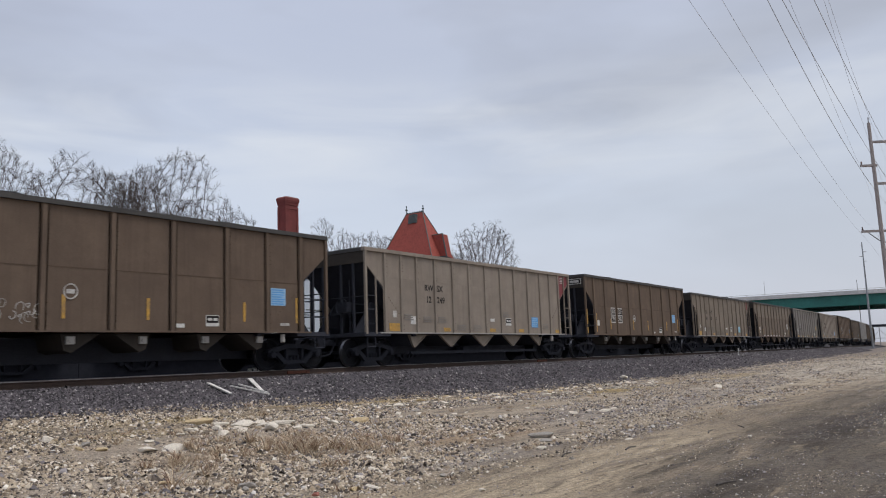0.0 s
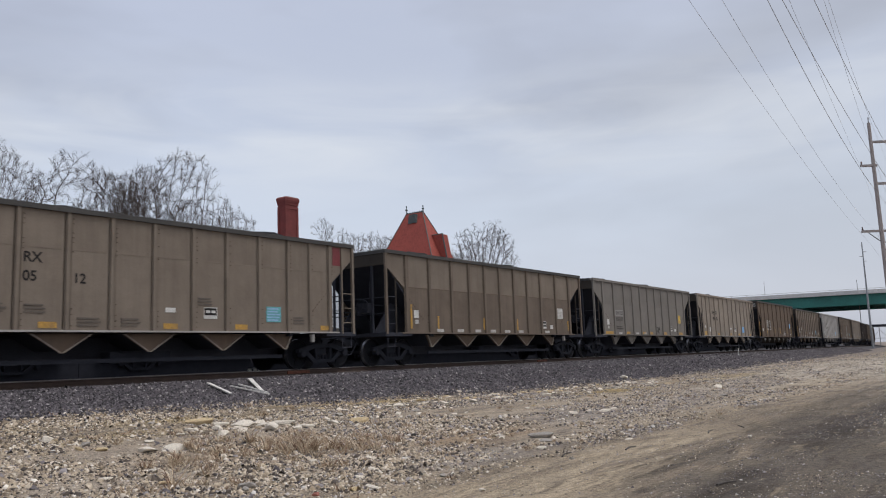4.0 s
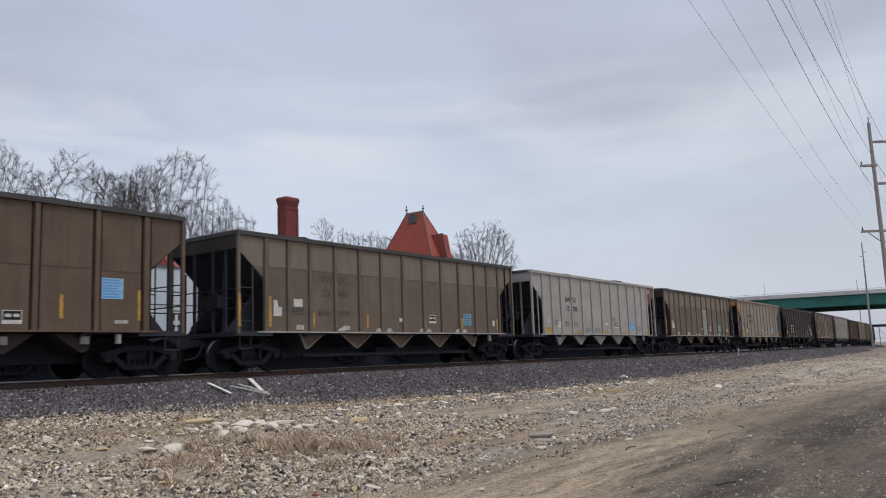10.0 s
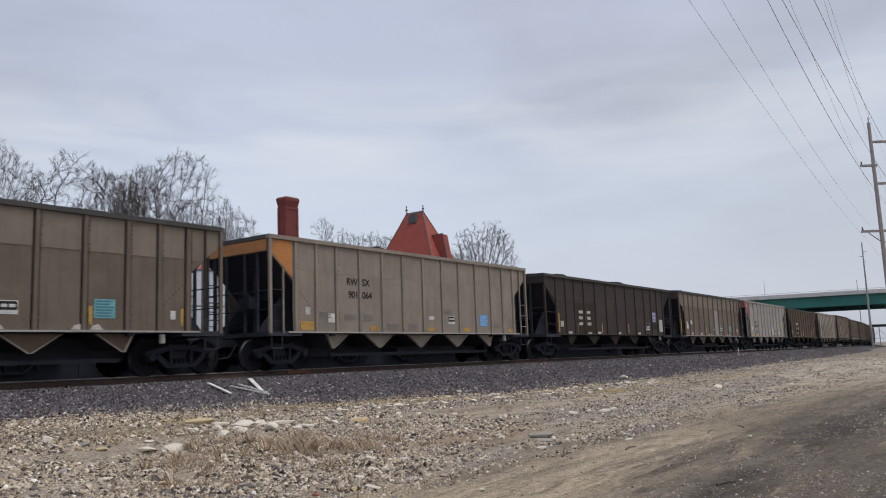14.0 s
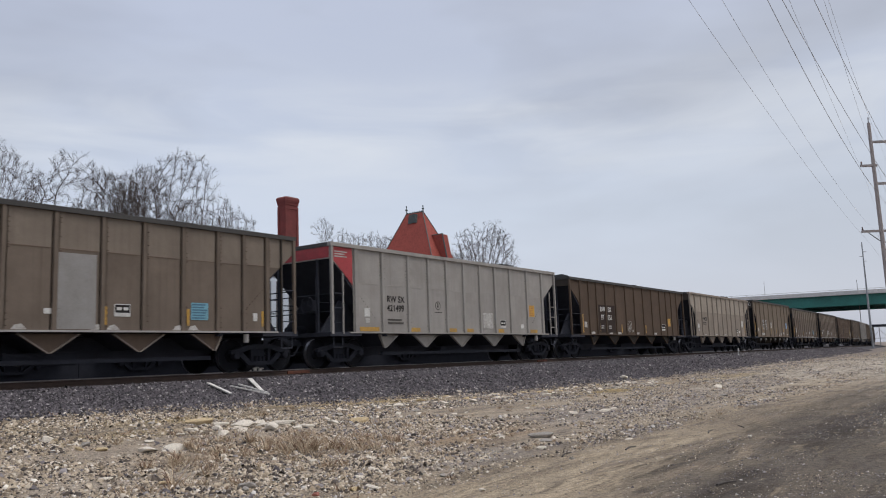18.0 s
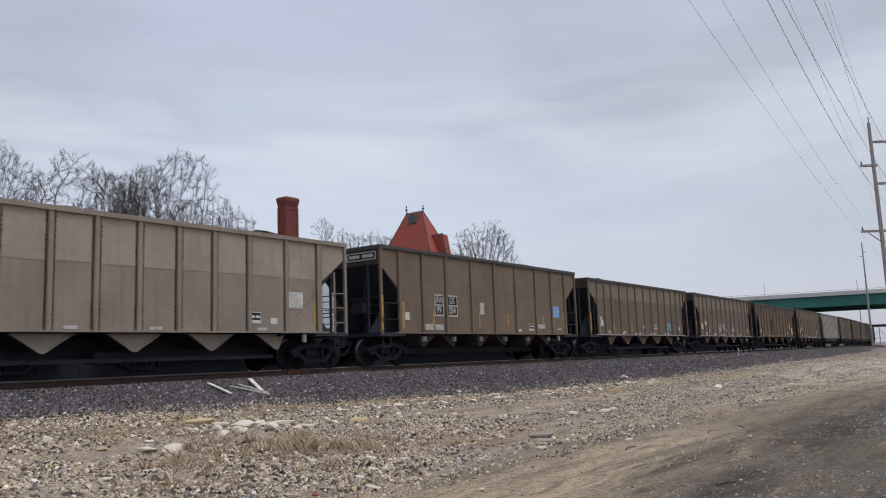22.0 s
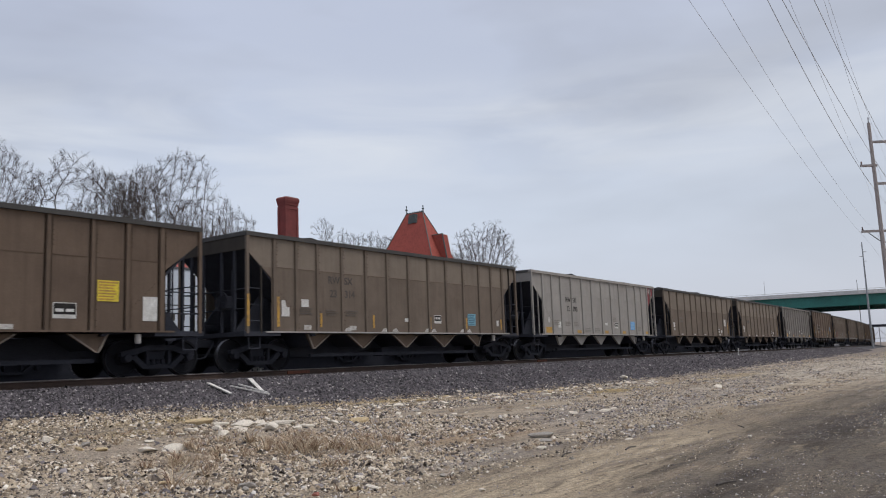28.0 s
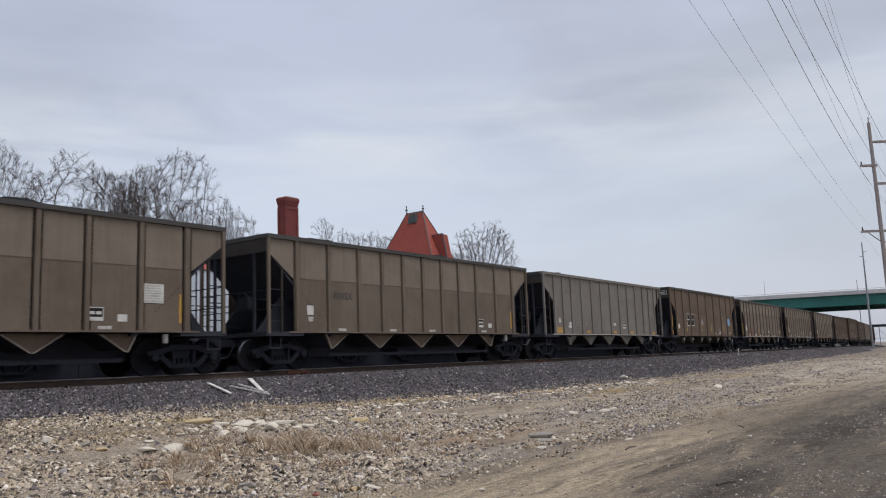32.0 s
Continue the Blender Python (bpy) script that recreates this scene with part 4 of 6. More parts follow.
def wide_r(car, orange=True, yellow=None, white=True, plain=False, tag=10.72):
    """Markings of the ten-panel cars."""
    if orange:
        for x, w in ((1.32, 0.95), (3.95, 0.55), (6.3, 0.45), (7.45, 0.45), (9.72, 0.4), (12.3, 0.6)):
            plate(car, "orange_patch", x, x + w, 1.14, 1.28, YELLOW, "faded yellow paint patch")
    elif plain:
        chips(car, "R", (2.9, 5.4, 7.6, 11.0), 1.14, 1.22, 0.35)
        stripes(car, (13.2,), 1.3, 2.05)
    else:
        stripes(car, (1.35,), 1.25, 2.1, w=0.1)
        stripes(car, (2.95, 6.0, 8.6, 13.2), 1.25, 1.72)
        chips(car, "R", (2.9, 4.2, 5.4, 6.5, 7.6, 8.7, 11.0), 1.14, 1.25, 0.4)
    plate(car, "label_square", 1.55, 1.82, 1.62, 1.90, WHITE, "white paper label")
    plate(car, "label_square", 1.6, 1.8, 1.42, 1.56, LABEL, "small scuffed label")
    tag_box(car, tag, 1.34, 0.42, 0.32)
    plate(car, "label_square", 11.5, 11.75, 1.33, 1.50, WHITE, "small white label")
    if yellow:
        bars_block(car, 12.2, 12.7, 1.85, 2.33, 6, ORANGE, yellow, "yellow notice panel with dark lines")
    elif white:
        bars_block(car, 12.2, 12.75, 1.80, 2.28, 7, LABEL, WHITE, "white notice panel")
    if orange:
        bars_block(car, 2.7, 3.6, 1.35, 1.62, 2, FADED)


def ring_emblem(car):
    r = Shape().lathe([(SHEET - 0.008, 0.135), (SHEET - 0.008, 0.16), (SHEET - 0.003, 0.16), (SHEET - 0.003, 0.135)], 20, "y", (5.6, 0, 2.1))
    r.f = r.f[:-2]
    part("emblem", r.box(5.57, 5.63, SHEET - 0.008, SHEET - 0.003, 2.03, 2.2).box(5.4, 5.85, SHEET - 0.008, SHEET - 0.003, 1.84, 1.87), FADED, car, "thin dark ring emblem")


def long_s(car, yellow=None):
    """Markings of the long dark cars."""
    stripes(car, (1.3,), 1.2, 2.08, w=0.1)
    stripes(car, (3.25, 6.0, 9.4), 1.2, 1.66)
    chips(car, "S", (2.25, 4.4, 5.5, 8.0, 10.7), 1.13, 1.24, 0.4)
    tag_box(car, 11.95, 1.38, 0.55, 0.36)
    plate(car, "label_square", 1.5, 1.78, 1.45, 1.72, LABEL, "small pale label")
    if yellow:
        bars_block(car, 12.98, 13.45, 1.64, 2.10, 6, ORANGE, yellow, "amber notice panel")


TAUPE = "weathered taupe ribbed coal hopper car"
BROWN = "tall brown hopper car with white-framed number boards"
PALE = "pale grey hopper car with orange patches"


def build_train():
    C = []

    def mk(s_left, kind, paint, label, words=None, ink=BLACK):
        car = hopper_car(s_left, kind, paint, label)
        if words:
            marks(car, kind, words, ink)
        C.append(car)
        return car

    def q_words(a, b, c, d):
        return [[(3.24, a), (3.98, b)], [(3.32, c), (3.98, d)]]

    def p_words(c, d):
        return [[(3.12, "RW"), (3.98, "SX")], [(3.16, c), (3.93, d)]]

    c = mk(3.38, "P", "brown", BROWN + " and pale graffiti")
    tall_p(c)
    scribble(c, 4.3, 1.35, 1.2, 0.35, 5)
    c = mk(19.47, "Q", "tan", PALE + " and a maroon corner", q_words("RW", "SX", "12", "249"))
    light_q(c, MAROON, BLUE)
    c = mk(35.66, "P", "brown", BROWN, p_words("99", "540"), LABEL)
    tall_p(c)
    c = mk(51.71, "Q", "fawn", TAUPE + " and a teal panel", [[(2.92, "FU"), (3.98, "RX")], [(2.92, "93"), (3.98, "05"), (5.12, "12")]], BLACK)
    light_q(c, None, TEAL, ink=GHOST)
    plate(c, "corner_panel", 13.56, 13.9, 3.2, 3.78, MAROON, "small maroon end corner patch")
    c = mk(67.75, "R", "taupe", TAUPE + " and a white notice")
    wide_r(c, False)
    c = mk(83.86, "R", "steel", "dark grey ribbed coal hopper car with yellow foot patches", [[(2.72, "RW SX")], [(2.72, "050259")]], FADED)
    wide_r(c, True, LEMON)
    part("repaint_patch", Shape().box(2.60, 3.68, SHEET - 0.0042, SHEET - 0.002, 2.08, 2.42), PATCH, c, "pale painted number strip")
    chips(c, "R", (3.0, 5.35, 6.5), 1.14, 1.24, 0.42)
    scribble(c, 8.55, 1.28, 0.5, 0.22, 31, FADED)
    c = mk(100.10, "Q", "tan", "dusty beige coal hopper car with a blue panel", q_words("RW", "SX", "053", "026"), BLACK)
    light_q(c, None, BLUE)
    c = mk(116.31, "P", "brown", BROWN, p_words("99", "414"), LABEL)
    tall_p(c, emblem=False)
    c = mk(132.38, "Q", "taupe", TAUPE + " and a pale blue panel", q_words("RW", "SX", "23", "446"), FADED)
    tan_q(c, AQUA)
    plate(c, "label_square", 2.1, 2.45, 1.85, 2.08, WHITE, "white paper label")
    c = mk(148.48, "Q", "grey", PALE + " and a maroon corner", q_words("RW", "SX", "12", "338"))
    light_q(c, MAROON, BLUE)
    c = mk(164.64, "Q", "taupe", TAUPE + " and a grey repainted patch", q_words("RW", "SX", "23", "485"), FADED)
    tan_q(c, TEAL, True)
    c = mk(180.77, "Q", "tan", "dusty beige coal hopper car with orange end corners", q_words("RW", "SX", "901", "064"), BLACK)
    light_q(c, None, BLUE)
    part("corner_panel", Shape().prism([(0.04, 3.80), (0.90, 3.80), (0.90, 2.70), (0.04, 3.46)], SHEET - 0.010, SHEET - 0.004), ORANGE, c, "orange painted end corner panel")
    part("end_panel", Shape().box(-0.010, -0.002, -1.42, 1.42, 3.46, 3.80), ORANGE, c, "orange painted end band")
    c = mk(196.89, "S", "dusk", "long dark brown coal hopper car with a violet notice")
    long_s(c)
    plate(c, "number_field", 3.14, 5.2, 1.20, 2.62, FIELD, "brown-black painted number field")
    bars_block(c, 3.4, 3.9, 1.4, 2.4, 3, LABEL)
    bars_block(c, 4.3, 4.8, 1.4, 2.4, 3, LABEL)
    bars_block(c, 12.98, 13.55, 1.85, 2.42, 7, LABEL, PURPLE, "violet notice panel")
    plate(c, "repaint_patch", 12.95, 13.6, 1.45, 1.78, BLACK, "black stencil field")
    plate(c, "torn_label", 14.05, 14.55, 1.3, 2.0, LABEL, "torn white paper label")
    part("corner_panel", Shape().prism([(14.86, 3.72), (15.82, 3.72), (15.82, 3.42), (14.86, 2.64)], SHEET - 0.010, SHEET - 0.004), BLACK, c, "black painted end corner panel")
    c = mk(214.56, "Q", "taupe", TAUPE + " and a grey repainted patch", q_words("RW", "SX", "23", "073"), FADED)
    tan_q(c, AQUA, True)
    plate(c, "label_square", 2.1, 2.4, 1.85, 2.08, WHITE, "white paper label")
    c = mk(230.53, "R", "ash", "pale grey ribbed coal hopper car with a red end corner", [[(2.70, "RW SX")], [(2.70, "421499")]], BLACK)
    wide_r(c, True, AMBER, tag=9.86)
    ring_emblem(c)
    plate(c, "repaint_patch", 8.6, 9.3, 1.3, 1.92, LABEL, "whitewashed square patch")
    part("corner_panel", Shape().prism([(0.04, 3.81), (1.0, 3.81), (1.0, 2.62), (0.04, 3.46)], SHEET - 0.010, SHEET - 0.004), RED, c, "red painted end corner panel")
    part("end_panel", Shape().box(-0.010, -0.002, -1.45, 1.45, 3.46, 3.81), RED, c, "red painted end band")
    bars_block(c, 0.15, 0.8, 3.45, 3.72, 3, LABEL)
    c = mk(246.64, "S", "umber", "long dark brown coal hopper car with pale graffiti")
    long_s(c, AMBER)
    plate(c, "number_field", 3.14, 5.2, 1.20, 2.62, FIELD, "brown-black painted number field")
    marks(c, "S", [[(3.36, "RW"), (4.3, "SX")], [(3.42, "97"), (4.24, "056")]], WHITE)
    bars_block(c, 3.4, 3.8, 1.36, 1.62, 2, LABEL)
    bars_block(c, 4.3, 4.8, 1.36, 1.62, 2, LABEL)
    scribble(c, 6.85, 1.3, 0.75, 0.6, 9)
    c = mk(263.86, "R", "tan", "dusty beige ribbed coal hopper car with black marks", [[(2.70, "RWSX")], [(2.70, "23726")]], BLACK)
    wide_r(c, False, None, True, True)
    c = mk(280.12, "P", "khaki", BROWN + " and scuffed labels", p_words("99", "584"), LABEL)
    tall_p(c, emblem=False)
    plate(c, "emblem", 6.05, 6.35, 1.85, 2.32, LABEL, "worn white oval emblem")
    bars_block(c, 2.35, 2.95, 1.22, 1.42, 2, LABEL, LABEL, "scuffed white label")
    bars_block(c, 3.05, 3.55, 1.22, 1.42, 2, LABEL, LABEL, "scuffed white label")
    bars_block(c, 10.6, 11.3, 1.34, 1.52, 2, LABEL, LABEL, "scuffed white label")
    c = mk(295.94, "Q", "taupe", TAUPE + " and faded marks", q_words("RW", "SX", "23", "2"), FADED)
    tan_q(c, AQUA)
    c = mk(312.08, "Q", "taupe", TAUPE + " and white graffiti", q_words("RW", "SX", "22", "374"), FADED)
    tan_q(c)
    scribble(c, 5.3, 1.3, 0.65, 0.6, 11, WHITE)
    scribble(c, 6.35, 1.6, 0.25, 0.3, 12, WHITE)
    plate(c, "label_square", 2.1, 2.4, 1.85, 2.08, WHITE, "white paper label")
    plate(c, "label_square", 2.85, 3.05, 1.3, 1.72, LABEL, "narrow pale label")
    c = mk(327.94, "S", "brown", "long dusty brown coal hopper car with a yellow notice")
    long_s(c)
    bars_block(c, 13.0, 13.55, 1.80, 2.30, 7, YELLOW, LEMON, "yellow notice panel")
    plate(c, "torn_label", 14.2, 14.6, 1.35, 1.95, WHITE, "torn white paper label")
    plate(c, "repaint_patch", 5.5, 6.2, 1.25, 2.62, BLACK, "black painted number field")
    c = mk(345.32, "Q", "taupe", TAUPE + " and a pale blue panel", q_words("RW", "SX", "23", "314"), FADED)
    tan_q(c, AQUA)
    plate(c, "label_square", 2.1, 2.4, 1.85, 2.08, WHITE, "white paper label")
    c = mk(361.14, "Q", "ash", PALE + " and a maroon corner", q_words("RW", "SX", "12", "093"))
    light_q(c, MAROON, BLUE)
    c = mk(377.22, "R", "taupe", TAUPE + " and faded marks", [[(2.70, "")], [(2.70, "")]], FADED)
    bars_block(c, 2.6, 3.5, 1.85, 2.35, 2, GHOST)
    wide_r(c, False, None, True, True)
    c = mk(393.35, "R", "taupe", TAUPE + " and a white notice", [[(2.70, "RWSX")], []], FADED)
    wide_r(c, False, None, False, True)
    c = mk(409.45, "Q", "steel", "dusty grey-brown coal hopper car with orange patches")
    light_q(c)
    s_left = 425.6
    for kind, paint, label in (("P", "brown", BROWN), ("Q", "taupe", TAUPE + " and red graffiti"), ("Q", "taupe", TAUPE), ("R", "taupe", TAUPE), ("Q", "brown", TAUPE), ("P", "brown", BROWN),
                               ("Q", "taupe", TAUPE), ("Q", "tan", PALE), ("R", "taupe", TAUPE), ("Q", "brown", TAUPE), ("P", "brown", BROWN), ("Q", "taupe", TAUPE), ("R", "taupe", TAUPE)):
        c = mk(s_left, kind, paint, label)
        {"P": tall_p, "Q": tan_q, "R": wide_r}[kind](c)
        if "red graffiti" in label:
            scribble(c, 2.2, 1.25, 1.6, 0.6, 21, RED)
        s_left += KINDS[kind][0] + 1.65
    for car, _, L in CARS:
        settle(car, L)


build_train()


# ---- sky and distance ----
def cloud_layer():
    m = bpy.data.materials.new("overcast cloud")
    m.use_nodes = True
    nt = m.node_tree
    nt.nodes.clear()
    co = nt.nodes.new("ShaderNodeTexCoord").outputs["Object"]
    unit = nt.nodes.new("ShaderNodeVectorMath")
    unit.operation = "NORMALIZE"
    nt.links.new(co, unit.inputs[0])
    sep = nt.nodes.new("ShaderNodeSeparateXYZ")
    nt.links.new(unit.outputs[0], sep.inputs[0])
    deck = nt.nodes.new("ShaderNodeCombineXYZ")
    nt.links.new(sep.outputs[0], deck.inputs[0])
    nt.links.new(sep.outputs[1], deck.inputs[1])
    nt.links.new(maths(nt, "MULTIPLY", sep.outputs[2], 3.0), deck.inputs[2])
    height = ramp(nt, [(0.0, (1.36, 1.40, 1.58)), (0.055, (1.20, 1.27, 1.48)), (0.11, (0.97, 1.07, 1.30)), (0.17, (0.83, 0.95, 1.18)), (0.27, (0.71, 0.82, 1.06)), (0.36, (0.66, 0.755, 1.01)), (0.45, (0.68, 0.77, 1.04)), (1.0, (0.77, 0.86, 1.09))])
    nt.links.new(sep.outputs[2], height.inputs[0])
    big = ramp(nt, [(0.40, (0, 0, 0)), (0.66, (1, 1, 1))])
    nt.links.new(noise_node(nt, deck.outputs[0], 2.3, 4, 0.5, (1, 1, 1), 0.2), big.inputs[0])
    puff = ramp(nt, [(0.42, (0, 0, 0)), (0.72, (1, 1, 1))])
    nt.links.new(noise_node(nt, deck.outputs[0], 3.6, 5, 0.5, (1, 1, 1.7), 0.5), puff.inputs[0])
    belt = ramp(nt, [(0.18, (0.0, 0.0, 0.0)), (0.255, (1, 1, 1)), (0.30, (0.95, 0.95, 0.95)), (0.35, (0.12, 0.12, 0.12))])
    nt.links.new(sep.outputs[2], belt.inputs[0])
    clear = ramp(nt, [(0.04, (0, 0, 0)), (0.24, (1, 1, 1))])
    nt.links.new(sep.outputs[2], clear.inputs[0])
    c = mix(nt, maths(nt, "MULTIPLY", maths(nt, "MULTIPLY", big.outputs[0], clear.outputs[0]), 0.50), height.outputs[0], (0.14, 0.16, 0.25))
    c = mix(nt, maths(nt, "MULTIPLY", maths(nt, "MULTIPLY", puff.outputs[0], belt.outputs[0]), 0.55), c, (1.25, 1.28, 1.32))
    # the deck is thinner, and so brighter, towards one side
    lean = nt.nodes.new("ShaderNodeVectorMath")
    lean.operation = "DOT_PRODUCT"
    lean.inputs[1].default_value = (-0.592, 0.806, 0.0)
    nt.links.new(unit.outputs[0], lean.inputs[0])
    c = mix(nt, 1.0, c, maths(nt, "ADD", maths(nt, "MULTIPLY", lean.outputs["Value"], 0.24), 1.0), "MULTIPLY")
    c = mix(nt, 1.0, c, (0.985, 1.0, 1.02), "MULTIPLY")
    em = nt.nodes.new("ShaderNodeEmission")
    em.inputs["Strength"].default_value = 1.0
    nt.links.new(c, em.inputs["Color"])
    tr = nt.nodes.new("ShaderNodeBsdfTransparent")
    mx = nt.nodes.new("ShaderNodeMixShader")
    mx.inputs[0].default_value = 0.38
    nt.links.new(tr.outputs[0], mx.inputs[1])
    nt.links.new(em.outputs[0], mx.inputs[2])
    o = nt.nodes.new("ShaderNodeOutputMaterial")
    nt.links.new(mx.outputs[0], o.inputs[0])
    R, n, k = 3600.0, 96, 24
    vs, fs = [], []
    for j in range(k + 1):
        e = radians(-3 + 91 * j / k)
        for i in range(n):
            a = 2 * math.pi * i / n
            vs.append((R * math.cos(e) * math.cos(a), R * math.cos(e) * math.sin(a), R * math.sin(e)))
    for j in range(k):
        for i in range(n):
            fs.append((j * n + i, (j + 1) * n + i, (j + 1) * n + (i + 1) % n, j * n + (i + 1) % n))
    me = bpy.data.meshes.new("cloud_layer")
    me.from_pydata(vs, [], fs + [tuple(range(k * n, k * n + n))])
    for p in me.polygons:
        p.use_smooth = True
    me.materials.append(m)
    return tagged(new("cloud_layer", me), "even grey overcast sky with soft brighter cloud bellies", "sky", kind="structure")


CLOUDS = cloud_layer()

# ---- line-side things ----
BRICK = worn("red painted brick", (0.205, 0.045, 0.040), (0.13, 0.033, 0.03), 0.85, 0, 2.5, 14, 0.4)
ROOF_RED = worn("red slate roof", (0.34, 0.072, 0.050), (0.25, 0.052, 0.04), 0.8, 0, 1.2, 8, 0.3)
COPPER = worn("green-grey copper trim", (0.10, 0.125, 0.12), (0.05, 0.06, 0.06), 0.6, 0.2, 3, 30)
WHITE_CAR = worn("white freight car paint", (0.60, 0.64, 0.68), (0.44, 0.47, 0.50), 0.6, 0, 0.8, 20, 0.05, (2, 1, 0.2), grain=(0.95, 1.05))
WOOD_POLE = worn("weathered pole wood", (0.36, 0.315, 0.30), (0.22, 0.19, 0.18), 0.9, 0, 2, 30, 0.5, (3, 3, 0.15))
ZINC = worn("galvanised steel", (0.35, 0.36, 0.37), (0.24, 0.245, 0.25), 0.5, 0.5, 3, 30)
WIRE = worn("weathered aluminium wire", (0.60, 0.61, 0.64), (0.45, 0.46, 0.48), 0.7, 0.0)
GREEN = worn("green girder paint", (0.03, 0.20, 0.17), (0.02, 0.13, 0.11), 0.5, 0, 0.5, 6, 0.1)
CONCRETE = worn("bridge concrete", (0.62, 0.605, 0.59), (0.45, 0.435, 0.42), 0.85, 0, 0.8, 8, 0.3, (1, 1, 0.3))
BARK = worn("grey-brown bark", (0.105, 0.090, 0.080), (0.06, 0.051, 0.046), 0.95, 0, 3, 30, 0.4)
TWIG = worn("bare twigs", (0.085, 0.069, 0.064), (0.05, 0.041, 0.038), 0.95, 0, 1, 20, 0.1)
PLANK = worn("weathered pale board", (0.74, 0.71, 0.67), (0.52, 0.48, 0.43), 0.9, 0, 4, 40, 0.4, (0.3, 2, 1))
STRAW = stones_material("dry grass", [(0.0, (0.26, 0.15, 0.10)), (0.4, (0.44, 0.33, 0.22)), (0.8, (0.58, 0.47, 0.34)), (1.0, (0.70, 0.60, 0.46))])
FWD = Vector((math.sin(radians(YAW)), math.cos(radians(YAW)), 0))
SIDE = Vector((math.cos(radians(YAW)), -math.sin(radians(YAW)), 0))


def parked_cars():
    """A string of white box cars on a siding behind the train."""
    L, off = 16.6, 12.4
    sheet, base_ = 1.05, 4.62
    flank = Shape()
    flank.box(-L / 2, L / 2, -1.52, -1.47, sheet, base_ - 0.1)
    posts = [Shape().box(-L / 2 + 0.2 + i * (L - 0.4) / 12 - 0.03, -L / 2 + 0.2 + i * (L - 0.4) / 12 + 0.03, -1.545, -1.52, sheet, base_ - 0.12).mesh("seam", WHITE_CAR) for i in range(13) if i not in (5, 6, 7)]
    far_ = Shape().box(-L / 2, L / 2, 1.47, 1.52, sheet, base_ - 0.1).mesh("side_panel", WHITE_CAR)
    near_ = flank.mesh("side_panel", WHITE_CAR)
    ends = [Shape().box(x - 0.03, x + 0.03, -1.46, 1.46, sheet, base_ - 0.1).mesh("end_panel", WHITE_CAR) for x in (-L / 2, L / 2)]
    roof = Shape().prism([(-1.56, base_ - 0.1), (1.56, base_ - 0.1), (1.5, base_), (0, base_ + 0.12), (-1.5, base_)], -L / 2 - 0.05, L / 2 + 0.05, "x").mesh("roof", worn("dark roof coat", (0.07, 0.07, 0.072), (0.04, 0.04, 0.04), 0.8))
    # the lower block is added and stands in for the darkness under the train
    floor_ = Shape().box(-L / 2, L / 2, -1.5, 1.5, 0.82, sheet - 0.002).box(-L / 2 - 0.7, L / 2 + 0.7, -0.9, 1.3, -0.1, 0.9).mesh("underframe", IRON)
    door = Shape().box(-1.5, 1.5, -1.575, -1.525, sheet + 0.02, base_ - 0.3).mesh("door", WHITE_CAR)
    rod = [Shape().tube((x, -1.6, sheet - 0.1), (x, -1.6, base_ - 0.35), 0.025).mesh("lock_rod", ZINC) for x in (-1.0, -0.35, 0.35, 1.0)]
    bands = [Shape().box(a, b_, -1.528, -1.521, 2.9, 2.95).mesh("seam_line", FADED) for a, b_ in ((-L / 2 + 0.1, -1.8), (1.8, L / 2 - 0.1))]
    # the farther, unseen cars are added to close bright slivers under the train
    for i in range(19):
        x = 8.0 + i * 18.05
        t = line_turn(x)
        car = tagged(new("box_car"), "parked white box car with a dark underframe on a siding", "box car", "white box cars on the siding")
        car.matrix_basis = pose(x - math.sin(t) * off, line_y(x) + math.cos(t) * off, RAIL - 0.05, 0, 0, math.degrees(t))
        for name, me in [("side_panel", near_), ("side_panel", far_), ("roof", roof), ("underframe", floor_), ("door", door)] + [("seam_line", b_) for b_ in bands] + [("end_panel", e) for e in ends] + [("seam", p) for p in posts] + [("lock_rod", r) for r in rod]:
            part(name, me, None, car)
        # added band: darkens the white glimpsed under the train, taller on far cars
        part("lower_band", Shape().box(-L / 2 + 0.02, L / 2 - 0.02, -1.56, -1.548, sheet, sheet + (0.62 if i < 5 else 1.7)), SHADE_PAINT, car, "dark band added along the lower side")
        for bx in (-L / 2 + 1.9, L / 2 - 1.9):
            b_ = part("bogie", BOLSTER, None, car)
            b_.matrix_basis = pose(bx, 0, 0)
            for y in (-1.0, 1.0):
                part("side_frame", SIDE_FRAME, None, b_).matrix_basis = pose(0, y, 0)
            for dx in (-0.889, 0.889):
                part("wheelset", WHEELS, None, b_).matrix_basis = pose(dx, 0, AXLE)
        for x0, w, z, h in ((-5.4, 0.35, 2.25, 0.3), (-4.9, 0.35, 2.25, 0.3), (-5.4, 0.35, 1.75, 0.34), (-4.9, 0.3, 1.75, 0.34), (4.2, 0.4, 1.7, 0.3), (4.8, 0.4, 1.7, 0.3), (5.4, 0.4, 1.7, 0.3)):
            part("marking", Shape().box(x0, x0 + w, -1.53, -1.521, z, z + h), FADED, car, "blurred dark marking")
    sid = tagged(new("siding_track"), "siding track behind the main line", "railway track", kind="structure")
    xs = [-60, -20] + [6 * i for i in range(62)]
    for o in (-0.753, 0.753):
        part("rail", swept([(-0.07, -0.17), (0.07, -0.17), (0.035, 0), (-0.035, 0)], xs, off + o, RAIL - 0.05, False), RUST, sid)
    part("ballast_bank", swept([(-3.2, -0.62), (3.2, -0.62), (1.8, -0.175), (-1.8, -0.175)], xs, off, RAIL - 0.05, False), BALLAST_BED, sid)


parked_cars()


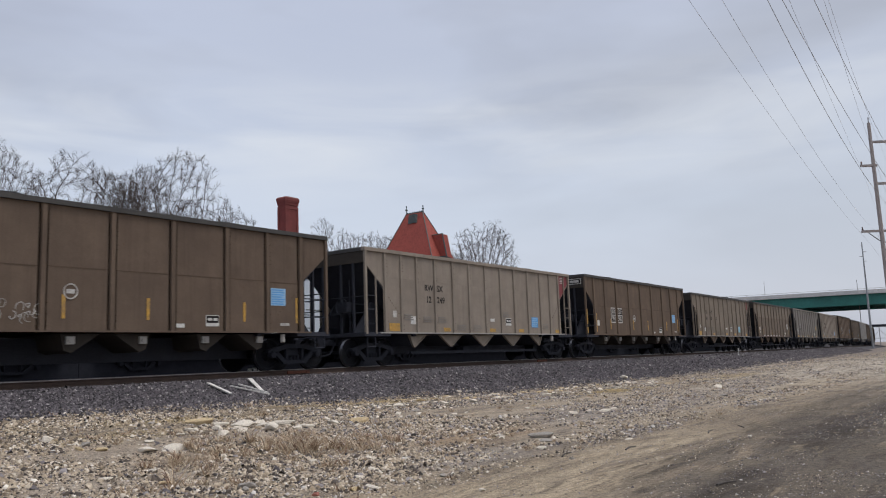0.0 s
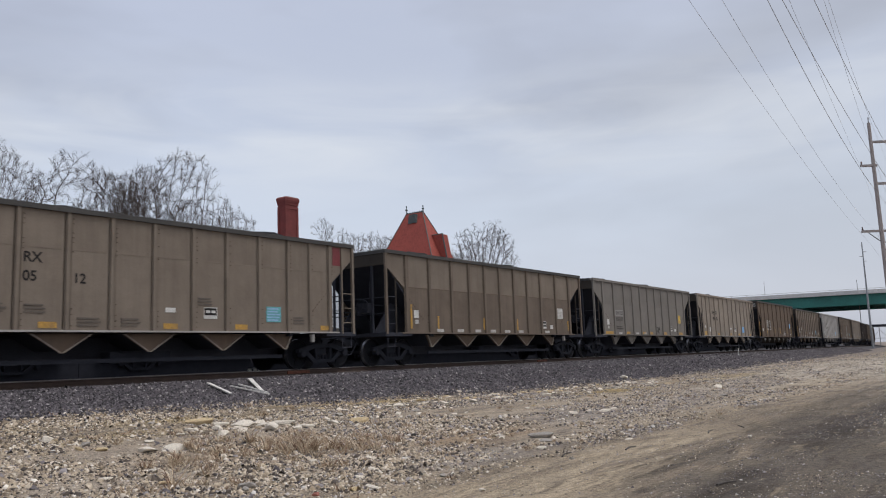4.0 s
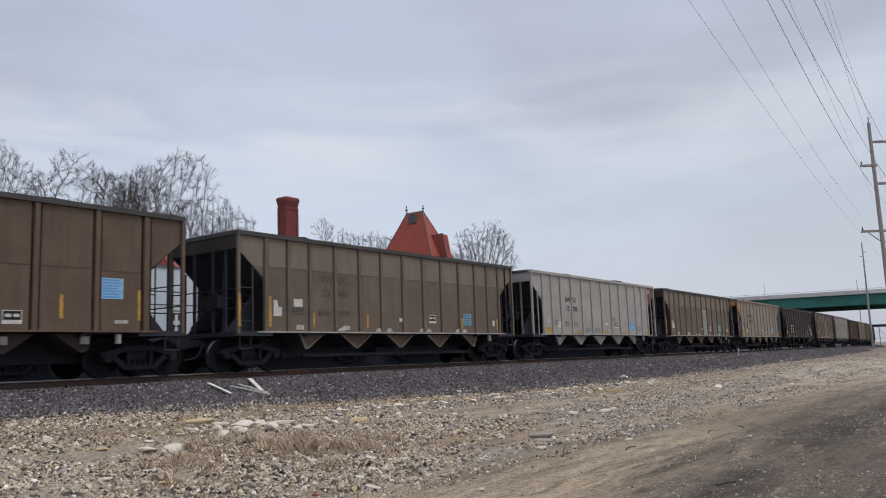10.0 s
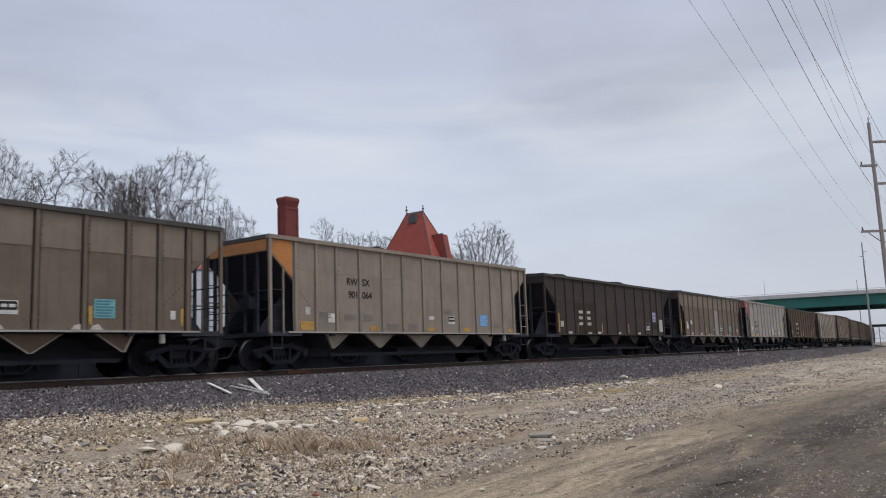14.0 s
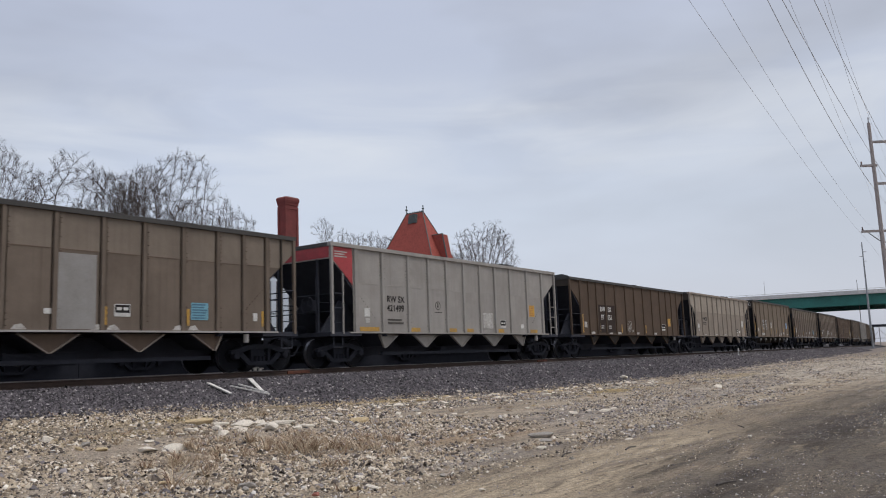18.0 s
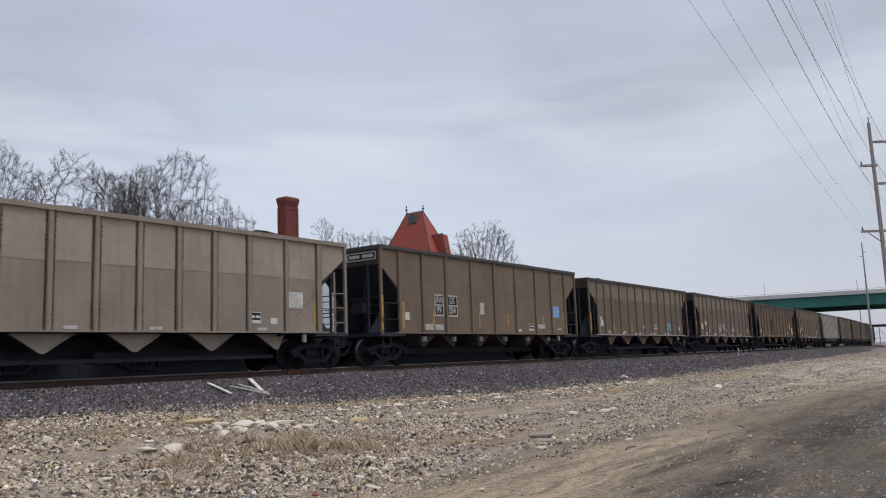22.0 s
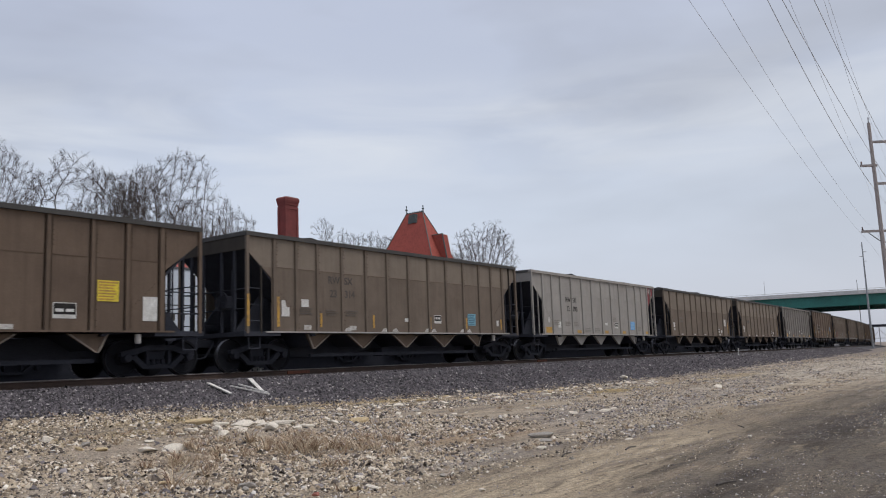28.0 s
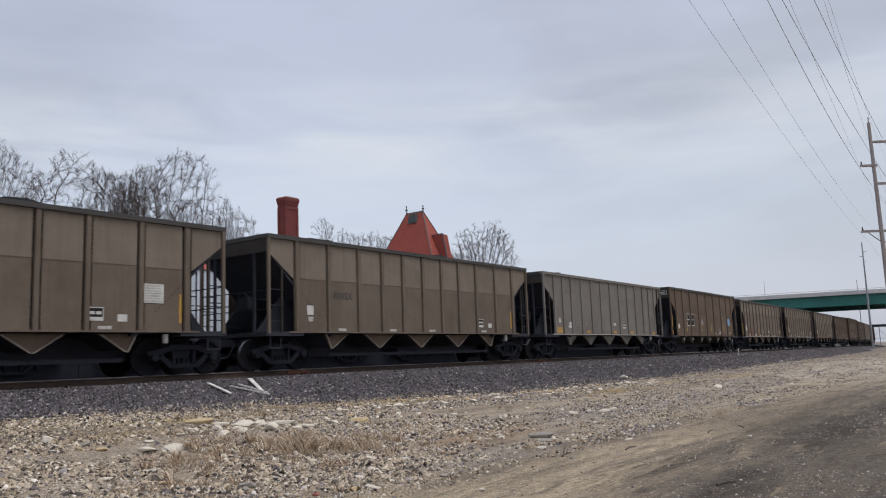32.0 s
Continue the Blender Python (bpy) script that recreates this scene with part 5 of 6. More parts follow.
def station():
    """The red brick depot: only its chimney and tower roof clear the train."""
    st = tagged(new("station_building"), "red brick railway depot with a steep tower roof and tall chimney", "building")
    cx, cy = 33.1, 36.0
    ch = part("chimney", Shape().box(cx - 0.5, cx + 0.5, cy - 0.33, cy + 0.33, 6.0, 11.1).box(cx - 0.535, cx + 0.535, cy - 0.365, cy + 0.365, 11.1, 11.26).box(cx - 0.56, cx + 0.56, cy - 0.39, cy + 0.39, 11.26, 11.36).box(cx - 0.58, cx + 0.58, cy - 0.41, cy + 0.41, 11.36, 11.52), BRICK, st, "dark red corbelled brick chimney")
    for x0, x1 in ((cx - 0.53, cx - 0.36), (cx + 0.36, cx + 0.53)):
        part("pilaster", Shape().box(x0, x1, cy - 0.365, cy - 0.333, 6.0, 11.0), BRICK, ch)
    for y0, y1 in ((cy - 0.35, cy - 0.2), (cy + 0.2, cy + 0.35)):
        part("pilaster", Shape().box(cx - 0.535, cx - 0.503, y0, y1, 6.0, 11.0), BRICK, ch)
    part("pilaster", Shape().box(cx - 0.36, cx + 0.36, cy - 0.365, cy - 0.333, 10.85, 11.0), BRICK, ch)
    part("pilaster", Shape().box(cx - 0.535, cx - 0.503, cy - 0.2, cy + 0.2, 10.85, 11.0), BRICK, ch)
    part("chimney_cap", Shape().prism([(cx - 0.56, 11.52), (cx + 0.56, 11.52), (cx + 0.5, 11.60), (cx - 0.5, 11.60)], cy - 0.39, cy + 0.39), worn("weathered red cap stone", (0.30, 0.13, 0.115), (0.2, 0.08, 0.07), 0.9), ch, "worn pale red cap")
    # tower: ridge across the tracks, faces falling steeply
    tx, ty, zt = 43.3, 34.15, 11.66
    r, bx, by, zb = 0.74, 1.75, 3.0, 6.9

    def ring(h, out=0.0):
        u = (zt - h) / (zt - zb)
        x, y = 0.05 + bx * u + out, r + (by - r) * u + out
        return [(tx - x, ty - y, h), (tx + x, ty - y, h), (tx + x, ty + y, h), (tx - x, ty + y, h)]
    tower = Shape()
    levels = [zb, zt]
    for a, b_ in zip(levels, levels[1:]):
        tower.add(ring(a) + ring(b_), [(0, 1, 5, 4), (1, 2, 6, 5), (2, 3, 7, 6), (3, 0, 4, 7), (0, 3, 2, 1), (4, 5, 6, 7)])
    tw = part("tower_roof", tower, ROOF_RED, st, "steep red slate tower roof")
    for i in range(13):
        h = zb + 0.25 + i * 0.35
        s = Shape()
        s.add(ring(h, 0.005) + ring(h + 0.05, 0.005), [(0, 1, 5, 4), (1, 2, 6, 5), (2, 3, 7, 6), (3, 0, 4, 7)])
        part("slate_course", s, ROOF_RED, tw)
    for a, b_ in zip(ring(zb), ring(zt)):
        part("hip_cap", Shape().tube(a, b_, 0.035, 0.035, 5), COPPER, tw)
    crest = Shape().box(tx - 0.05, tx + 0.05, ty - r, ty + r, zt - 0.03, zt + 0.07)
    for i in range(7):
        y = ty - r + 0.1 + i * (2 * r - 0.2) / 6
        crest.prism([(y - 0.05, zt + 0.07), (y + 0.05, zt + 0.07), (y, zt + 0.15)], tx - 0.02, tx + 0.02, "x")
    part("ridge_cresting", crest, COPPER, tw, "dark green ridge cresting")
    for y, h in ((ty + r, 0.62), (ty - r, 0.45)):
        part("finial", Shape().lathe([(0, 0.05), (h * 0.35, 0.03), (h * 0.42, 0.09), (h * 0.55, 0.09), (h * 0.6, 0.03), (h * 0.8, 0.02), (h * 0.84, 0.06), (h * 0.95, 0.05), (h, 0.01)], 10, "z", (tx, y, zt + 0.02)), COPPER, tw, "dark metal finial")
    part("hatch", Shape().prism([(ty - 0.42, zt - 0.75), (ty + 0.35, zt - 0.75), (ty + 0.25, zt - 0.12), (ty - 0.32, zt - 0.12)], tx - 0.38, tx - 0.05, "x"), COPPER, tw, "dark louvred roof hatch")
    gable = Shape().prism([(ty - 3.05, 7.0), (ty - 1.5, 7.0), (ty - 1.5, 9.86), (ty - 2.5, 9.86)], tx - 0.25, tx + 0.35, "x")
    dg = part("side_gable", gable, ROOF_RED, st, "small red gable beside the tower")
    part("gable_ridge", Shape().tube((tx - 0.2, ty - 2.52, 9.88), (tx - 0.2, ty - 1.4, 9.88), 0.05), COPPER, dg)
    part("gable_verge", Shape().tube((tx - 0.25, ty - 3.07, 7.0), (tx - 0.25, ty - 2.52, 9.86), 0.05), COPPER, dg)
    part("wall", Shape().box(27, 62, 34.6, 46, 0.6, 5.2), BRICK, st)
    part("main_roof", Shape().prism([(34.2, 5.2), (46.4, 5.2), (40.3, 8.3)], 26.6, 62.4, "x"), ROOF_RED, st)
    part("tower_wall", Shape().box(tx - 1.6, tx + 1.6, ty - 2.85, ty + 2.85, 0.6, 6.95), BRICK, st)


station()


# ---- bare trees ----
def grow(rng, height, lobes, count, fork, up=0.30, stems=1):
    """A leafless tree whose branches reach out into the lobes of its crown: the wood, and the fine twigs.
    lobes: middle x, y, z, half width, half height, in parts of the height."""
    reach, step, near_ = 0.16 * height, 0.017 * height, 0.027 * height
    goals = []
    while len(goals) < count:
        cx, cy, cz, rw, rh = rng.choices(lobes, [l[3] * l[3] * l[4] for l in lobes])[0]
        v = Vector((rng.gauss(0, 1), rng.gauss(0, 1), rng.gauss(0, 1))).normalized() * rng.random() ** 0.42
        p = Vector((cx + v.x * rw, cy + v.y * rw, cz + v.z * rh)) * height
        if p.z > fork * height * 0.8 and noise.noise(p * (5.5 / height) + Vector((height, 0, 3))) > -0.22:
            goals.append(tuple(p))
    goals = np.array(goals)
    pos, par = [], []
    for k in range(stems):
        a = 6.283 * k / stems + 0.4
        lean = 0.0 if stems == 1 else 0.16
        last = -1
        for j in range(int(fork * height / step) + 1):
            h = j * step
            pos.append((math.cos(a) * lean * h + 0.012 * height * math.sin(j * 0.5 + k), math.sin(a) * lean * h + 0.012 * height * math.sin(j * 0.37 + 2 + k), h - 0.2))
            par.append(last)
            last = len(pos) - 1
    pts, course = np.zeros((6000, 3)), np.zeros((6000, 3))
    pts[:len(pos)] = pos
    course[:len(pos), 2] = 1.0
    n = len(pos)
    best = np.full(len(goals), 1e9)
    owner = np.zeros(len(goals), int)
    fresh = 0
    shoots = np.zeros(6000, int)
    for turn in range(120):
        d = np.linalg.norm(goals[:, None] - pts[None, fresh:n], axis=2)
        k = d.argmin(1)
        m = d[np.arange(len(goals)), k]
        owner = np.where(m < best, k + fresh, owner)
        best = np.minimum(best, m)
        live = best > near_
        goals, best, owner = goals[live], best[live], owner[live]
        fresh = n
        pull = {}
        for g, o, dist in zip(goals, owner, best):
            if dist < reach * (1.6 if turn < 6 else 1.0):
                pull.setdefault(int(o), []).append((g - pts[o]) / dist)
        if not pull or n + len(pull) > 5900:
            break
        for o, ways in pull.items():
            shoots[o] += 1
            if shoots[o] > 3:
                continue
            w = np.mean(ways, 0) + 0.30 * course[o] + np.array((rng.gauss(0, 0.09), rng.gauss(0, 0.09), up * 0.6 + rng.gauss(0, 0.07)))
            course[n] = w / np.linalg.norm(w)
            pts[n] = pts[o] + course[n] * step
            par.append(o)
            n += 1
        if n == fresh:
            break
    load = np.zeros(n)
    kids = np.zeros(n, int)
    for i in range(n - 1, 0, -1):
        load[i] += 1.0 if kids[i] == 0 else 0.0
        if par[i] >= 0:
            load[par[i]] += load[i]
            kids[par[i]] += 1
    thick = 0.004 + 0.0072 * np.power(np.maximum(load, 1.0), 0.50) * height / 20
    wood, twigs = Shape(), Shape()

    def stick(p, q, r, r2, sides, s):
        d = (q - p).normalized()
        u = d.orthogonal().normalized()
        w = d.cross(u)
        ring = [(u * math.cos(6.2832 * i / sides) + w * math.sin(6.2832 * i / sides)) for i in range(sides)]
        b = len(s.v)
        s.v += [tuple(p + c * r) for c in ring] + [tuple(q + c * r2) for c in ring]
        s.f += [(b + i, b + (i + 1) % sides, b + (i + 1) % sides + sides, b + i + sides) for i in range(sides)]

    for i in range(n):
        if par[i] < 0:
            continue
        p, q = Vector(pts[par[i]]), Vector(pts[i])
        big = load[i] > 14
        stick(p, q, min(thick[par[i]], thick[i] * 1.5), thick[i], 6 if load[i] > 60 else 4 if big else 3, wood if big else twigs)
        if load[i] < 7:
            d = (q - p).normalized()
            for j in range(5 if kids[i] else 9):
                o = d.orthogonal().normalized()
                a = rng.random() * 6.283
                w = (d + (o * math.cos(a) + d.cross(o) * math.sin(a)) * rng.uniform(0.25, 0.85) + Vector((0, 0, 0.12))).normalized()
                l = step * rng.uniform(0.7, 1.8)
                e = q + w * l
                stick(q, e, 0.0055, 0.0035, 3, twigs)
                w2 = (w + Vector((rng.gauss(0, 0.5), rng.gauss(0, 0.5), rng.gauss(0.1, 0.4)))).normalized()
                stick(q + w * l * 0.55, q + w * l * 0.55 + w2 * l * 0.7, 0.0045, 0.003, 3, twigs)
    return wood, twigs


def raw_mesh(s, name, mat):
    me = bpy.data.meshes.new(name)
    me.from_pydata(s.v, [], s.f)
    me.materials.append(mat)
    return me


def build_trees():
    rng = random.Random(12)
    models = []
    for h, lobes, count, fork, up, stems in (
            (20, [(0.0, 0.0, 0.66, 0.17, 0.30), (0.06, 0.04, 0.84, 0.12, 0.15), (-0.10, -0.05, 0.70, 0.10, 0.16)], 2300, 0.34, 0.30, 1),
            (20, [(-0.02, 0.0, 0.91, 0.095, 0.085), (0.09, 0.06, 0.82, 0.07, 0.08), (0.10, -0.05, 0.62, 0.08, 0.10), (-0.09, 0.04, 0.58, 0.08, 0.10)], 1100, 0.52, 0.28, 1),
            (18, [(0.0, 0.0, 0.64, 0.24, 0.32), (-0.12, 0.05, 0.78, 0.13, 0.16), (0.14, -0.05, 0.72, 0.14, 0.18)], 2500, 0.26, 0.20, 1),
            (16, [(0.0, 0.0, 0.62, 0.20, 0.36), (0.12, 0.1, 0.55, 0.15, 0.26), (-0.12, -0.1, 0.55, 0.15, 0.26)], 2200, 0.18, 0.34, 3)):
        wood, twigs = grow(rng, h, lobes, count, fork, up, stems)
        models.append((max(v[2] for v in twigs.v), raw_mesh(wood, "trunk", BARK), raw_mesh(twigs, "crown", TWIG)))
    # how far along the view, how far aside, height of the top, model, width, turn
    rows = [(66, -38.6, 22.3, 2, 0.75, 20), (68, -42.5, 20.5, 0, 0.9, 200), (85, -43.2, 23.7, 1, 1.0, 80), (66, -31.6, 20.4, 1, 1.1, 100), (70, -30.9, 20.2, 1, 1.0, 310), (78, -36.4, 19.0, 3, 0.75, 90), (72, -30.6, 20.3, 3, 0.85, 40), (74, -31.4, 20.6, 0, 0.9, 340),
            (76, -29.6, 21.5, 0, 0.85, 250), (64, -22.4, 19.4, 0, 1.15, 273), (70, -26.2, 19.2, 3, 0.85, 300), (66, -19.6, 16.3, 3, 0.95, 10), (70, -18.4, 15.7, 3, 0.8, 170), (72, -23.2, 17.3, 0, 0.9, 60),
            (110, -16.6, 21.8, 1, 0.8, 0), (112, -13.9, 20.5, 3, 0.7, 120), (115, -10.4, 20.6, 3, 0.8, 220), (117, -8.0, 20.2, 0, 0.8, 30), (78, 3.8, 14.9, 2, 1.05, 100)]
    for d, a, top, k, slim, turn in rows:
        p = FWD * d + SIDE * a
        mh, trunk, crown = models[k]
        foot = ground_z(p.x, p.y) - 0.05
        h = (top - foot) / mh
        t = tagged(new("bare_tree"), ["tall leafless tree with ascending limbs", "slender leafless tree with a high tufted crown", "leafless spreading tree with a round crown", "leafless several-stemmed tree with dense twigs"][k], "tree", "bare trees behind the railway")
        t.matrix_basis = pose(p.x, p.y, foot, 0, 0, turn) @ Matrix.Diagonal((slim * h, slim * h, h, 1))
        part("trunk", trunk, None, t)
        part("crown", crown, None, t)


build_trees()


# ---- overpass, poles and wires ----
def overpass():
    """A green girder bridge that crosses the line far down the track."""
    br = tagged(new("overpass"), "highway overpass with a green steel girder and pale parapet", "bridge")
    a, b_ = Vector((175.5, 104.0, 0)), Vector((205.4, -22.9, 0))
    d = (b_ - a).normalized()
    n = Vector((-d.y, d.x, 0))
    L = (b_ - a).length
    turn = Matrix.Translation(a) @ Matrix(((d.x, n.x, 0, 0), (d.y, n.y, 0, 0), (0, 0, 1, 0), (0, 0, 0, 1)))

    def bp(name, shape, mat, parent=br, label=""):
        ob = part(name, shape, mat, parent, label)
        if parent is br:
            ob.matrix_basis = turn
        return ob
    under, deep, wide = 9.6, 2.3, 31.0
    for i in range(9):
        y = 0.6 + i * (wide - 1.2) / 8
        g = bp("girder", Shape().box(0, L, y - 0.02, y + 0.02, under, under + deep).box(0, L, y - 0.3, y + 0.3, under - 0.05, under), GREEN, br, "green painted plate girder")
        if i == 0:
            for k in range(14):
                x = 4 + k * L / 14
                part("stiffener", Shape().box(x - 0.015, x + 0.015, y - 0.15, y - 0.022, under + 0.02, under + deep - 0.02), GREEN, g)
    bp("deck", Shape().box(0, L, -0.4, wide + 0.4, under + deep, under + deep + 0.3), CONCRETE)
    for y in (-0.4, wide + 0.15):
        bp("parapet", Shape().box(0, L, y, y + 0.25, under + deep + 0.3, under + deep + 0.85), CONCRETE, br, "pale concrete parapet")
        bp("hand_rail", Shape().tube((0, y + 0.12, under + deep + 1.15), (L, y + 0.12, under + deep + 1.15), 0.035), ZINC)
        for k in range(40):
            x = 1 + k * L / 40
            bp("rail_post", Shape().box(x - 0.03, x + 0.03, y + 0.09, y + 0.15, under + deep + 0.85, under + deep + 1.15), ZINC)
    for x in (24, 96):
        for y in (3, 12, 20, 28):
            bp("pier_column", Shape().lathe([(0.2, 0.6), (under - 1.0, 0.6)], 16, "z", (x, y, 0)), CONCRETE)
        bp("pier_cap", Shape().box(x - 0.7, x + 0.7, 0.5, wide - 0.5, under - 1.05, under - 0.06), CONCRETE)


overpass()


def far_trestle():
    """A second, lower bridge beyond, with lattice braces."""
    tr = tagged(new("trestle_bridge"), "distant dark steel trestle bridge with lattice braces", "bridge")
    p = FWD * 235 + SIDE * 126
    t = Matrix.Translation((p.x, p.y, 0)) @ pose(0, 0, 0, 0, 0, -YAW)

    def tp(name, s, m):
        part(name, s, m, tr).matrix_basis = t
    tp("deck", Shape().box(-22, 40, -2, 2, 5.8, 6.5), IRON)
    for i in range(16):
        x = -20 + i * 4
        tp("post", Shape().box(x - 0.07, x + 0.07, -1.8, -1.6, 0.1, 5.8).box(x - 0.07, x + 0.07, 1.6, 1.8, 0.1, 5.8), ZINC)
        tp("brace", Shape().tube((x, -1.9, 0.6 + (i % 2) * 4.4), (x + 4, -1.9, 5.0 - (i % 2) * 4.4), 0.06), ZINC)
    tp("lower_chord", Shape().box(-22, 40, -2.0, -1.85, 2.42, 2.56), ZINC)


far_trestle()


def crossarm(pole, x, y, z, left, right, angle=0.0):
    arm = part("crossarm", Shape().box(-right, left, -0.055, 0.055, -0.06, 0.06), WOOD_POLE, pole)
    arm.matrix_basis = pose(x, y, z, 0, 0, -YAW + 180 + angle)
    return arm


def poles():
    pole = tagged(new("utility_pole"), "weathered brown wooden utility pole with short crossarms", "utility pole")
    px, py = 47.72, 5.98
    part("shaft", Shape().tube((px, py, -0.3), (px - 0.06, py + 0.08, 13.3), 0.135, 0.085, 12), WOOD_POLE, pole)
    for z, left, right in ((12.25, 0.0, 1.4), (10.95, 0.78, 0.1), (9.95, 0.0, 1.3), (7.38, 1.1, 1.2)):
        crossarm(pole, px, py, z, left, right)
        for o in (left - 0.05, -right + 0.05):
            if abs(o) > 0.15:
                q = Vector((px, py, z)) - SIDE * o
                part("insulator", Shape().lathe([(0.05, 0.02), (0.1, 0.05), (0.16, 0.03), (0.2, 0.045), (0.24, 0.02)], 8, "z", q), worn("brown glazed porcelain", (0.10, 0.05, 0.035), (0.06, 0.03, 0.02), 0.3), pole)
    for s in (1, -1):
        q = Vector((px, py, 7.3)) - SIDE * 0.75 * s
        part("arm_brace", Shape().tube(q, (px, py, 6.7), 0.025), ZINC, pole)
    part("pole_cap", Shape().tube((px - 0.06, py + 0.08, 13.28), (px - 0.06, py + 0.08, 13.62), 0.03), ZINC, pole)
    lp = tagged(new("steel_pole"), "slender galvanised steel pole with small brackets", "pole")
    bx, by = 150.0, 22.1
    part("shaft", Shape().tube((bx, by, 0.1), (bx, by, 18.3), 0.21, 0.09, 10), ZINC, lp)
    for z, w in ((16.7, 0.62), (15.9, -0.62), (15.1, 0.55)):
        part("bracket", Shape().tube((bx, by, z), Vector((bx, by, z)) + SIDE * w, 0.05), ZINC, lp)
    for d, a, z0, z1, r, lab in ((260, 104.5, 5, 22.5, 0.10, "thin distant mast"), (178, 92.3, 12, 15.4, 0.10, "lamp standard on the overpass")):
        p = FWD * d + SIDE * a
        m = tagged(new("mast"), lab + " of grey steel", "mast")
        part("shaft", Shape().tube((p.x, p.y, 0.2), (p.x, p.y, z1), r, r * 0.5, 8), ZINC, m)


poles()


def strand(pts, r, n=6):
    """A thin round line through the points."""
    s, vs = Shape(), []
    for i, p in enumerate(pts):
        d = (pts[min(i + 1, len(pts) - 1)] - pts[max(i - 1, 0)]).normalized()
        u = d.cross(Vector((0, 0, 1))).normalized()
        w = d.cross(u)
        vs += [p + (u * math.cos(6.2832 * k / n) + w * math.sin(6.2832 * k / n)) * r for k in range(n)]
    return s.add(vs, [(i * n + k, i * n + (k + 1) % n, (i + 1) * n + (k + 1) % n, (i + 1) * n + k) for i in range(len(pts) - 1) for k in range(n)])


def wires():
    """Lines strung from the pole back over the road: a point over the road, the point at the pole, sag, radius."""
    rows = [((15.53, 4.95, 8.6), (47.6, 6.75, 7.0), 0.3, 0.0042), ((15.99, 4.42, 8.6), (47.6, 6.33, 7.44), 0.5, 0.0042), ((21.57, 4.79, 10.7), (47.6, 5.19, 8.14), 0.8, 0.0096), ((24.22, 4.97, 11.7), (47.6, 5.06, 9.21), 0.3, 0.0096),
            ((21.72, 4.29, 10.6), (47.6, 6.57, 10.56), 0.05, 0.0044), ((25.61, 4.35, 12.0), (47.6, 5.26, 11.7), 0.15, 0.0096), ((28.29, 4.51, 13.0), (47.6, 6.09, 12.11), 0.15, 0.0052), ((24.92, 3.85, 11.6), (47.6, 5.55, 11.76), 0.3, 0.0042)]
    for near_, far_, sag, r in rows:
        near_, far_ = Vector(near_), Vector(far_)
        pts = []
        for i in range(41):
            k = -0.9 + 1.9 * i / 40
            p = near_.lerp(far_, k)
            p.z += 4 * sag * (k * k - k)
            pts.append(p)
        # and on beyond the pole to the next one out of sight
        e = far_ + Vector((far_.x - near_.x, far_.y - near_.y, 0)).normalized() * 45
        for i in range(1, 13):
            p = far_.lerp(e, i / 12)
            p.z = far_.z + 2.2 * ((i / 12) ** 2 - i / 12)
            pts.append(p)
        wire = tagged(new("overhead_wire"), "thin dark overhead wire strung along the road", "wire", "overhead wires")
        part("strand", strand(pts, r), WIRE, wire)


wires()


# ---- loose things on the ground ----
def on_ground(x, y, dz=0.0):
    return ground_z(x, y) + dz


